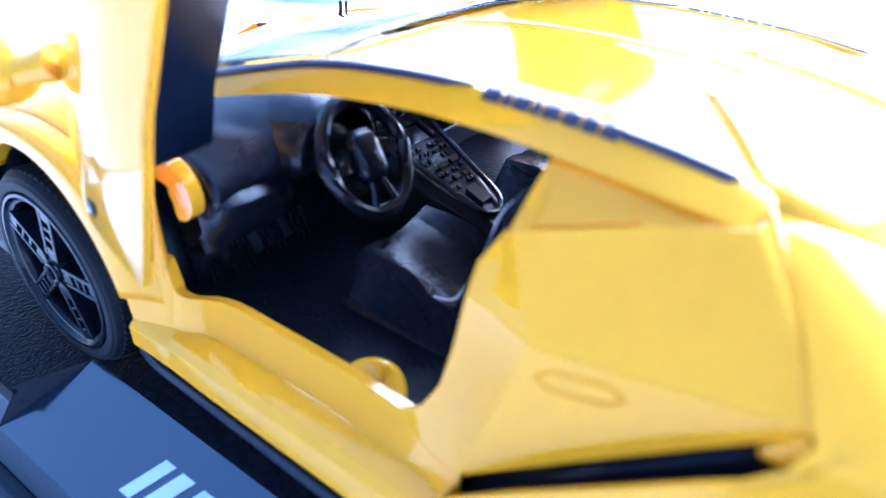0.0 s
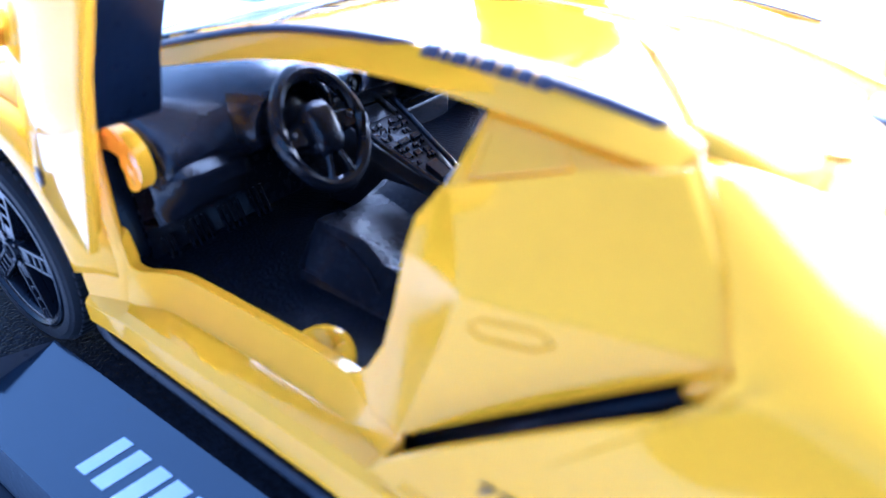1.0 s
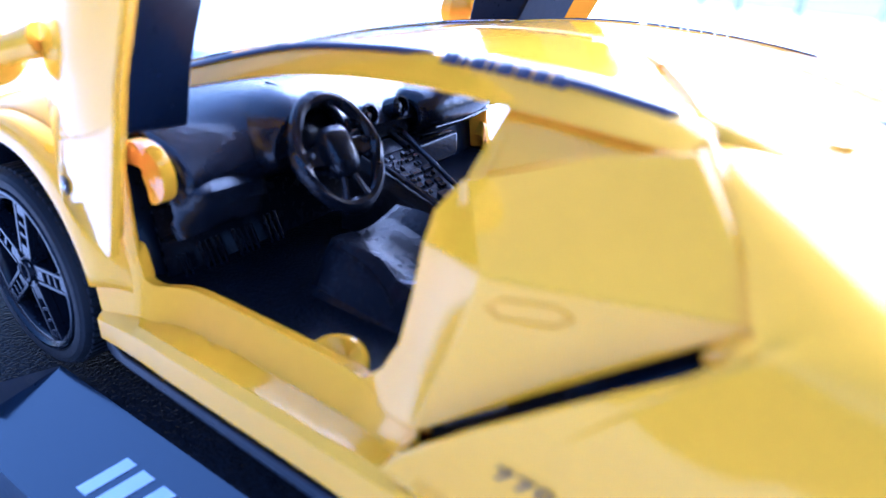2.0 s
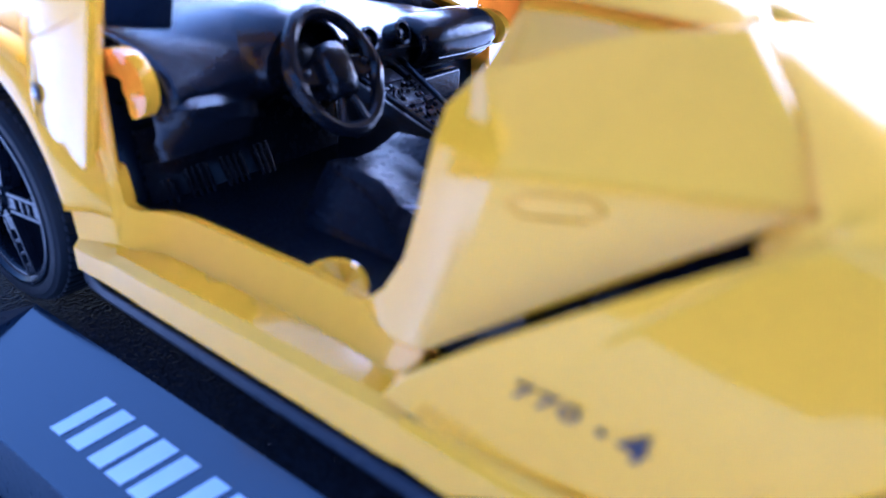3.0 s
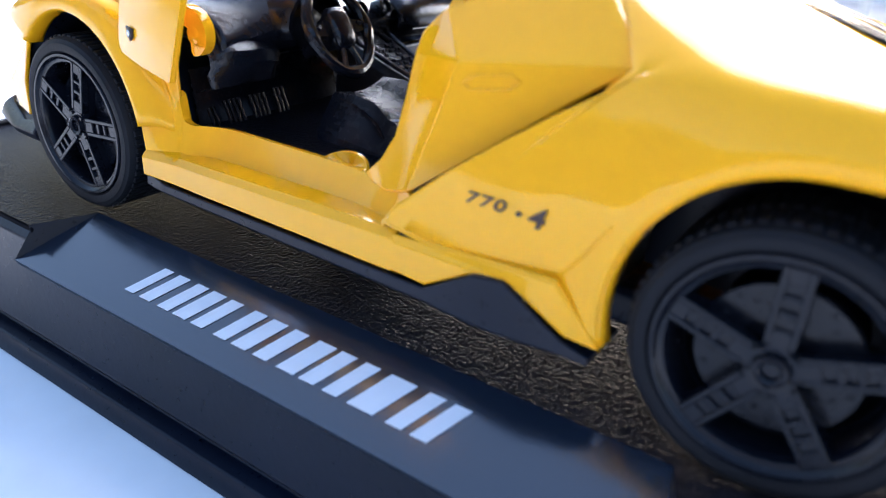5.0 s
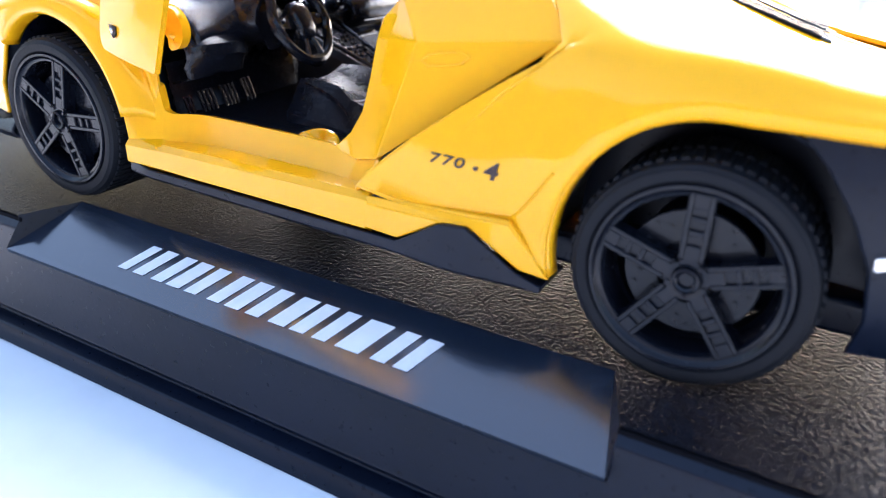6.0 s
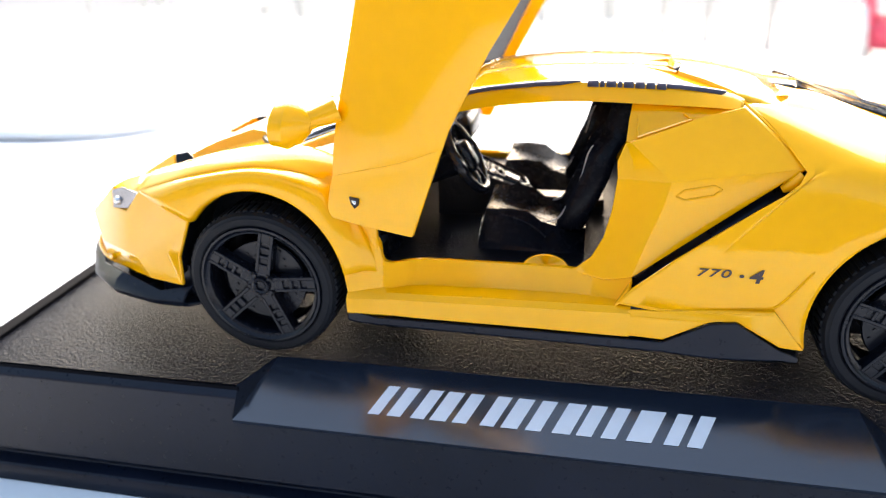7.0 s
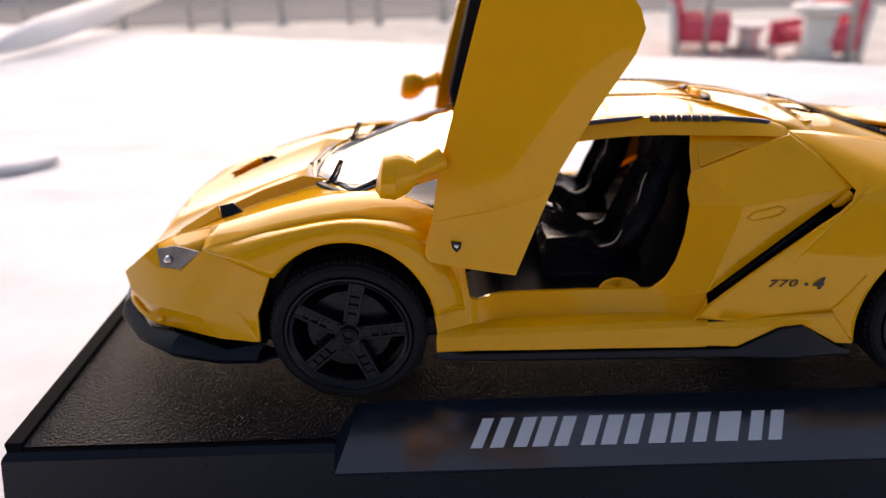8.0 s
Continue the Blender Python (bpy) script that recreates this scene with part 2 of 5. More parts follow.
def wheel(cx, side_y, side, cz=1.40, turn=0.0):
    """A black wheel: ribbed tyre, five-spoke rim with laddered spokes, drilled disc."""
    s = side
    w = new("wheel")
    w.parent = CAR
    w["label"] = "black five-spoke wheel with a ribbed tyre"
    c = (cx, side_y, cz)
    bm = turned([(1.19, -0.1), (1.21, 0.01), (1.24, 0.04), (1.30, 0.05), (1.36, 0.045), (1.37, 0.03), (1.42, 0.01), (1.45, -0.05), (1.465, -0.12), (1.465, -1.1), (1.44, -1.2), (1.14, -1.22)], c, s, 72)
    part("tyre", bm, RUBBER, w, "matt black ribbed tyre")
    bm = bmesh.new()
    for i in range(64):
        a = 2 * math.pi * i / 64
        for y0, y1, sh in ((-0.08, -0.50, 0.0), (-0.58, -1.12, 0.5)):
            m = Matrix.Translation(P(cx, side_y, cz)) @ Matrix.Rotation(-(a + sh * 2 * math.pi / 64), 4, "Y") @ Matrix.Diagonal((CM, CM, CM, 1))
            box((1.42, min(y0 * s, y1 * s), -0.05), (1.49, max(y0 * s, y1 * s), 0.05), bm, m)
    part("tread", bm, RUBBER, w, bevel=0.02)
    bm = turned([(1.19, -0.12), (1.21, 0.02), (1.19, 0.06), (1.15, 0.06), (1.12, 0.02), (1.10, 0.0), (1.06, -0.01), (1.04, -0.04), (1.03, -0.14), (1.02, -0.45), (0.98, -0.5)], c, s, 64)
    rim = part("rim", bm, RIM, w, "dark five-spoke rim")
    for i in range(5):
        bm = bmesh.new()
        m = Matrix.Translation(P(*c)) @ Matrix.Rotation(-radians(90 + turn + 72 * i), 4, "Y") @ Matrix.Diagonal((CM, CM, CM, 1))
        rows = [[(r, (up - 0.2) * s, -hw), (r, up * s, -hw * 0.9), (r, up * s, hw * 0.9), (r, (up - 0.2) * s, hw)] for r, hw, up in ((0.18, 0.16, -0.02), (0.6, 0.15, -0.045), (1.09, 0.17, -0.02))]
        g = [[bm.verts.new(m @ Vector(p)) for p in row] for row in rows]
        for a, b in zip(g, g[1:]):
            for k in range(4):
                bm.faces.new((a[k], a[(k + 1) % 4], b[(k + 1) % 4], b[k]))

        # rails along the spoke, joined by rungs
        def bar(a, b, z0, z1, up):
            box((a, min(-0.12 * s, up * s), z0), (b, max(-0.12 * s, up * s), z1), bm, m)
        for z in (-0.15, 0.085):
            bar(0.26, 1.09, z, z + 0.065, 0.015)
        for a, b in ((0.24, 0.44), (0.56, 0.63), (0.74, 0.80), (0.91, 1.09)):
            bar(a, b, -0.09, 0.09, 0.008)
        part("spoke", bm, RIM, rim, bevel=0.015)
    bm = turned([(0.0, 0.0), (0.09, 0.0), (0.10, 0.05), (0.13, 0.07), (0.16, 0.06), (0.17, 0.0), (0.19, 0.01), (0.26, 0.01), (0.28, -0.1)], c, s, 32)
    for i in range(5):
        a = radians(54 + turn + 72 * i)
        turned([(0.0, 0.04), (0.03, 0.04), (0.035, 0.0)], (cx + 0.225 * math.cos(a), side_y, cz + 0.225 * math.sin(a)), s, 8, bm)
    part("hub", bm, RIM, rim)
    bm = turned([(0.1, -0.26), (0.40, -0.26), (0.42, -0.22), (0.80, -0.22), (0.82, -0.26), (0.80, -0.34), (0.1, -0.36)], c, s, 48)
    for i in range(30):
        a = 2 * math.pi * i / 30
        q = (0.52, 0.62, 0.72)[i % 3]
        turned([(0.032, -0.225), (0.03, -0.195), (0.0, -0.195)], (cx + q * math.cos(a), side_y, cz + q * math.sin(a)), s, 8, bm)
    part("brake_disc", bm, RIM, w, "drilled dark brake disc")
    part("axle_boss", turned([(0.02, -0.3), (0.72, -0.36), (0.74, -1.1), (0.02, -1.12)], c, s, 32), BLACK, w)


for s in SIDES:
    wheel(-5.69, -4.28 * s, -s, 1.46, -13)
    wheel(5.63, -4.2 * s, -s, 1.40)


def panel(name, rows_or_points, faces=None, mat=None, label="", thick=0.1, bevel=0.035, both=True, parent=None, angle=35):
    """A body panel on the near side and its mirror image on the other."""
    out = []
    for s in (SIDES if both else (1,)):
        bm = poly(rows_or_points, faces, sx=s) if faces else loft(rows_or_points, sx=s)
        out.append(part(name, bm, mat or YELLOW, parent or CAR, label, thick=thick, bevel=bevel, angle=angle))
    return out


# rear quarter: window panel, shoulder facets, door post, lower side
def rear_quarter():
    o = [(0.95, -2.47, 4.62), (0.90, -2.71, 4.35), (0.87, -3.01, 4.04), (0.74, -3.28, 3.78), (0.76, -3.45, 3.55), (0.70, -3.54, 3.0), (0.58, -3.57, 2.5), (0.40, -3.62, 2.15), (0.15, -3.60, 1.92), (-0.04, -3.52, 1.82)]
    c = [(0.98, -3.25, 3.86), (1.02, -3.52, 3.56), (0.98, -3.62, 2.9), (0.88, -3.68, 2.3), (0.64, -3.82, 1.80)]
    r = [(1.60, -3.78, 3.63), (1.50, -3.86, 3.2), (1.10, -3.98, 1.95)]
    top = [(2.74, -2.71, 4.60), (2.78, -2.50, 4.62), (3.66, -3.62, 3.86), (3.70, -3.58, 3.92)]
    sl = [(3.46, -3.64, 3.75), (1.14, -3.92, 2.0)]
    w = [(2.08, -2.94, 4.47), (0.95, -3.08, 4.07)]
    faces = [(25, 24, 18, 20, 15), (2, 25, 15, 10), (18, 20, 21, 19), (2, 10, 3), (3, 10, 11, 4), (4, 11, 12, 5), (5, 12, 13, 6), (6, 13, 14, 7), (7, 14, 8), (8, 14, 9),
             (10, 15, 11), (11, 15, 16, 12), (12, 16, 17, 13), (13, 17, 14), (15, 20, 22, 23, 17, 16)]
    SKIN["quarter"] = panel("rear_quarter", o + c + r + top + sl + w, faces, label="yellow faceted rear quarter panel", thick=0.1, bevel=0.1)
    # dark bottom of the air slot and the small yellow lug sunk in its upper end
    panel("air_slot", [(0.98, -3.80, 1.70), (3.75, -3.40, 3.92), (3.98, -3.48, 3.72), (1.12, -3.92, 1.58)], [(0, 1, 2, 3)], mat=BLACK, label="black air slot", thick=0.04, bevel=0.0)
    for s in SIDES:
        part("slot_lug", tube([(3.34, -3.62 * s, 3.52), (3.44, -3.64 * s, 3.60), (3.62, -3.62 * s, 3.76)], [0.06, 0.11, 0.12], 20), YELLOW, CAR)
    # sunken window panel between the quarter's upper edge and the roof rail, with a fine raised line round it
    for k, s in enumerate(SIDES):
        inner = [(1.02, -2.98, 4.06), (1.98, -2.85, 4.39)]
        pts = [o[0], o[1], o[2], w[1], w[0], top[0], top[1]] + inner
        bm = poly(pts, [(0, 1, 7, 8), (1, 2, 3, 7), (3, 4, 8, 7), (4, 5, 8), (0, 8, 5, 6)], sx=s)
        pane = part("window_panel", bm, YELLOW, SKIN["quarter"][k], thick=0.05, bevel=0.035)
        ring = [(1.05, -2.64, 4.43), (1.06, -2.93, 4.12), (1.93, -2.82, 4.43), (1.80, -2.70, 4.50)]
        for a, b in zip(ring, ring[1:]):
            path = [tuple(a[i] + (b[i] - a[i]) * t / 4 - (0.03 if i == 1 else -0.01 if i == 2 else 0) for i in range(3)) for t in range(5)]
            part("window_ridge", tube([(x, y * s, z) for x, y, z in path], 0.022, 8), YELLOW, pane)


rear_quarter()


def lower_side():
    """One skin from the air slot's lower edge round the rear arch and over the shoulder to the engine deck."""
    n = 40
    # where the skin ends, by the angle round the arch: seam, slot's lower edge, roof ridge
    ends = [(-14, (3.36, -4.345, 1.665)), (-9, (2.3, -4.285, 1.585)), (-3, (0.82, -4.235, 1.49)), (2, (1.03, -4.215, 1.80)), (10, (1.72, -4.20, 2.41)), (19, (2.38, -4.14, 2.91)),
            (29, (3.04, -4.05, 3.38)), (39, (3.70, -3.88, 3.78)), (46, (3.22, -3.05, 4.36)), (53, (2.76, -2.46, 4.66))]

    def lip_at(a):
        k = min(1.0, max(0.0, (a + 14) / 165))
        level = max(0.0, min(1.0, (a - 84) / 20))
        z = 1.42 + 1.95 * math.sin(radians(a))
        return Vector((5.72 - 1.86 * math.cos(radians(a)), -4.22 - 0.06 * math.sin(k * math.pi), z + (3.375 - z) * level))

    def over(p, t):
        """A section over the shoulder, from the arch lip in to the deck."""
        x, y, z = p
        back = max(0.0, (x - 6.5) / 2.6)
        crest = 3.86 + 0.10 * math.sin(min(1, t * 1.4) * math.pi) - 0.25 * back
        zz = z + 0.05
        up = max(0.0, min(1.0, 1 - (x - 4.6) / 1.7))
        return [Vector(q) for q in ((x, y, z), (x + 0.01, y - 0.05, zz + 0.12), (x, y + 0.06, zz + (crest - zz) * 0.55), (x - 0.02, y + 0.26, crest - 0.02), (x - 0.06, y + 0.62, crest + 0.05 + 0.08 * up),
                (x - 0.1, y + 1.3, crest + 0.04 + 0.28 * up - 0.08 * back), (x - 0.1, y + 2.0, crest - 0.02 + 0.52 * up - 0.16 * back))]

    slot_end = Vector((3.70, -3.88, 3.78))
    late = over(lip_at(53), 12 / 110)
    hold = Vector((2.76, -2.46, 4.66)) - late[6]
    rows = []
    for i in range(n + 1):
        a = -14 + 166 * i / n
        p = lip_at(a)
        full = over(p, max(0.0, (a - 41) / 110))
        w = max(0.0, min(1.0, (a - 12) / 46))
        w = w * w * (3 - 2 * w)
        if a < 53:
            e = next(Vector(u).lerp(Vector(v), (a - b) / (c - b)) for (b, u), (c, v) in zip(ends, ends[1:]) if b <= a <= c)
            crest = p.lerp(e, 0.5 + 0.5 * max(0.0, min(1.0, (a + 14) / 53))) if a < 39 else slot_end.lerp(late[3], (a - 39) / 14)
        else:
            e = full[6] + hold * max(0.0, 1 - (a - 53) / 26) ** 2
            crest = full[3]
        low = [p.lerp(crest, k / 3) for k in range(3)]
        swell = [full[k] - full[0].lerp(full[3], k / 3) for k in range(3)]
        row = [q + d * w for q, d in zip(low, swell)] + [crest, crest.lerp(e, 0.24) + Vector((0, 0, 0.04 * w)), crest.lerp(e, 0.62) + Vector((0, 0, 0.03 * w)), e]
        rows.append(row)
    for p, t in (((7.8, -4.2, 3.38), 0.9), ((8.6, -3.95, 3.34), 0.95), ((9.1, -3.4, 3.28), 1.0)):
        if p[0] > rows[-1][0].x:
            rows.append(over(p, t))
    rows = [smoothed(r, 4) for r in rows]
    SKIN["side"] = panel("rear_wing", rows, label="yellow rear wing, flat below the slot and rounded over the arch", thick=0.07, bevel=0.0, angle=70)
    # folded-in lip round the arch and the return at the slot's lower end
    panel("arch_lip", [[r[0], r[0] + Vector((0, 0.22, 0)) + (Vector((5.72, 0, 1.42)) - Vector((r[0].x, 0, r[0].z))) * 0.02] for r in rows], thick=0.05, bevel=0.0)
    panel("slot_return", [(1.05, -4.19, 1.83), (0.84, -4.20, 1.49), (0.90, -3.93, 1.49), (1.10, -3.95, 1.88)], [(0, 1, 2, 3)], thick=0.05, bevel=0.02)
    # fine creases pressed into the skin ahead of the arch
    for k, s in enumerate(SIDES):
        tree = BVHTree.FromPolygons([v.co for v in SKIN["side"][k].data.vertices], [p.vertices for p in SKIN["side"][k].data.polygons])
        for name, line in (("crease", [(3.36, 1.70), (3.46, 1.80), (3.62, 2.02), (3.86, 2.40)]),):
            pts = []
            for x, _, z in smoothed([(x, 0, z) for x, z in line], 6):
                hit = tree.ray_cast(Vector((x * CM, -0.08 * s, z * CM)), Vector((0, s, 0)))
                if hit[0] is not None:
                    pts.append((x, hit[0].y / CM - 0.035 * s, z))
            if len(pts) > 2:
                part(name, tube(pts, 0.022, 6), YELLOW, SKIN["side"][k])


lower_side()


def sill():
    """The stepped sill: lip, riser, flat ledge and outer face, running out of the front post and on under the rear wing."""
    front = [[(-3.98, -3.90, 2.0), (-4.02, -3.98, 2.30), (-4.12, -4.14, 2.22), (-4.02, -4.14, 1.37), (-4.03, -4.18, 1.32), (-4.04, -4.21, 1.27), (-4.04, -4.21, 1.0), (-4.0, -4.1, 0.9)],
             [(-3.68, -3.74, 2.0), (-3.68, -3.82, 2.32), (-3.72, -3.97, 2.26), (-3.70, -4.06, 1.40), (-3.68, -4.14, 1.345), (-3.66, -4.20, 1.28), (-3.66, -4.20, 1.0), (-3.66, -4.08, 0.9)],
             [(-3.47, -3.70, 2.0), (-3.47, -3.74, 2.32), (-3.48, -3.86, 2.26), (-3.47, -4.00, 1.42), (-3.47, -4.11, 1.35), (-3.47, -4.19, 1.285), (-3.47, -4.20, 1.0), (-3.47, -4.07, 0.9)],
             [(-3.41, -3.71, 1.70), (-3.41, -3.75, 1.94), (-3.40, -3.85, 1.94), (-3.38, -3.97, 1.43), (-3.38, -4.10, 1.35), (-3.38, -4.185, 1.285), (-3.38, -4.20, 1.0), (-3.38, -4.07, 0.9)]]
    plan = [(-3.24, -3.70, -3.82, -3.94, 0.0), (-3.06, -3.61, -3.73, -3.86, 0.005), (-2.9, -3.52, -3.65, -3.80, 0.01), (-2.6, -3.46, -3.58, -3.77, 0.02), (-1.6, -3.45, -3.57, -3.77, 0.035),
            (-0.6, -3.45, -3.58, -3.80, 0.05), (0.1, -3.48, -3.62, -3.84, 0.065), (0.64, -3.60, -3.76, -3.92, 0.08), (1.10, -3.80, -3.95, -4.05, 0.085)]
    sec = list(front)
    for x, yin, yt, yc, out in plan:
        t = (x + 3.4) / 4.5
        up = 0.0 if x < 0.3 else (x - 0.3) * 0.10
        sec.append([(x, yin, 1.60), (x, yin, 1.83), (x, yt, 1.86 + up), (x, yc, 1.40 + 0.105 * t), (x, -4.09 - out, 1.365 + 0.11 * t), (x, -4.18 - out, 1.29 + 0.11 * t), (x, -4.20 - out * 1.2, 1.0), (x, -4.06 - out, 0.9)])
    cols = [smoothed([r[i] for r in sec], 4) for i in range(8)]
    rows = [[c[j] for c in cols] for j in range(len(cols[0]))]
    panel("sill", rows, label="yellow stepped door sill", thick=0.06, bevel=0.045)
    # low rounded tab on the sill, leaning inwards
    for s in SIDES:
        ring = [(math.cos(radians(a)), math.sin(radians(a))) for a in range(0, 181, 9)]
        rows = [[(-0.42 + 0.44 * k * c, y + 0.30 * q, 1.76 + 0.20 * k * q) for c, q in ring] for k, y in ((0.01, -3.58), (0.97, -3.58), (1.0, -3.57), (1.0, -3.52), (0.97, -3.51), (0.01, -3.51))]
        part("latch_tab", loft(rows, sx=s), YELLOW, CAR, angle=25)
    # lower flank behind the sill to the rear fin
    panel("flank", [(1.06, -4.225, 1.47), (1.06, -4.265, 1.36), (1.06, -4.303, 1.0), (3.38, -4.35, 1.63), (3.95, -4.215, 0.90), (3.52, -4.33, 1.0), (2.78, -4.385, 1.46), (2.40, -4.385, 1.42), (1.66, -4.34, 0.99)],
          [(0, 1, 7, 3), (1, 2, 8, 7), (3, 7, 6), (3, 6, 5, 4)], thick=0.06, bevel=0.03)


sill()


def skirt():
    """Black side skirt with its raised peak."""
    up = [(-4.05, 1.12), (-3.8, 0.98), (-3.5, 0.92), (1.66, 0.96), (2.38, 1.42), (2.78, 1.47), (3.52, 0.97), (3.85, 0.80)]
    out = [4.12, 4.18, 4.21, 4.36, 4.44, 4.44, 4.37, 4.27]
    rows = [[(x, -o, z) for (x, z), o in zip(up, out)], [(x, -o - 0.03, min(z - 0.1, 0.82) if z > 0.9 else z - 0.06) for (x, z), o in zip(up, out)], [(x, -o + 0.05, 0.76) for (x, z), o in zip(up, out)], [(x, -o + 0.9, 0.72) for (x, z), o in zip(up, out)]]
    panel("side_skirt", rows, mat=BLACK, label="black plastic side skirt", thick=0.08, bevel=0.03)


skirt()


def fender():
    """Front wing: arch lip, outer face, crest, inner edge, from the nose side to the door post."""
    ar = [(-5.69 + 1.70 * math.cos(radians(a)), 1.45 + 1.90 * math.sin(radians(a))) for a in range(140, 9, -5)]
    crest = smoothed([(-8.34, -3.58, 3.03), (-7.7, -3.80, 3.24), (-6.9, -3.96, 3.48), (-5.7, -4.03, 3.69), (-4.8, -4.02, 3.6), (-4.25, -4.0, 3.38), (-3.95, -3.95, 2.98), (-3.66, -3.9, 2.4), (-3.46, -3.85, 1.78)], 6)
    inner = smoothed([(-8.3, -3.0, 3.2), (-7.4, -3.1, 3.48), (-6.7, -3.14, 3.68), (-5.7, -3.1, 3.84), (-4.8, -3.2, 3.82), (-4.1, -3.5, 3.66), (-3.6, -3.76, 3.3), (-3.49, -3.82, 2.6), (-3.45, -3.82, 1.8)], 6)
    n = len(ar)
    rows = []
    for i, (x, z) in enumerate(ar):
        t = i / (n - 1) * (len(crest) - 1)
        c0 = crest[int(t)].lerp(crest[min(int(t) + 1, len(crest) - 1)], t % 1)
        i0 = inner[int(t)].lerp(inner[min(int(t) + 1, len(inner) - 1)], t % 1)
        c0 = c0 + Vector((0, 0.14, 0.02)) * math.sin(math.pi * min(1, i / (n - 1) * 1.15))
        e = Vector((x, -4.12, z))
        d = Vector((x, -4.26, z + 0.02)) + (c0 - e) * 0.12
        back = max(0.0, (i / (n - 1) - 0.62) / 0.38)
        mid = d.lerp(c0, 0.55) + Vector((0, -0.15, 0.06)) * (1 - 0.55 * back)
        mid2 = c0.lerp(i0, 0.5) + Vector((0, -0.04, 0.04))
        rows.append([Vector((x, -3.95, z - 0.02)), e + Vector((0, -0.06, 0)), d, mid, c0 + Vector((0, -0.05, -0.06)), c0 + Vector((0, 0.02, 0.0)), mid2, i0])
    panel("front_wing", [smoothed(r, 4) for r in rows], label="yellow front wing with a round arch", thick=0.08, bevel=0.0, angle=75)
    # post behind the wing, up to the hinge
    panel("door_post", [(-3.44, -3.86, 1.75), (-3.75, -3.72, 1.74), (-3.8, -3.70, 2.6), (-3.85, -3.68, 3.5), (-3.65, -3.7, 3.7), (-3.47, -3.84, 3.3), (-3.46, -3.85, 2.6)], [(0, 1, 2, 6), (6, 2, 3, 5), (5, 3, 4)], bevel=0.04)


fender()


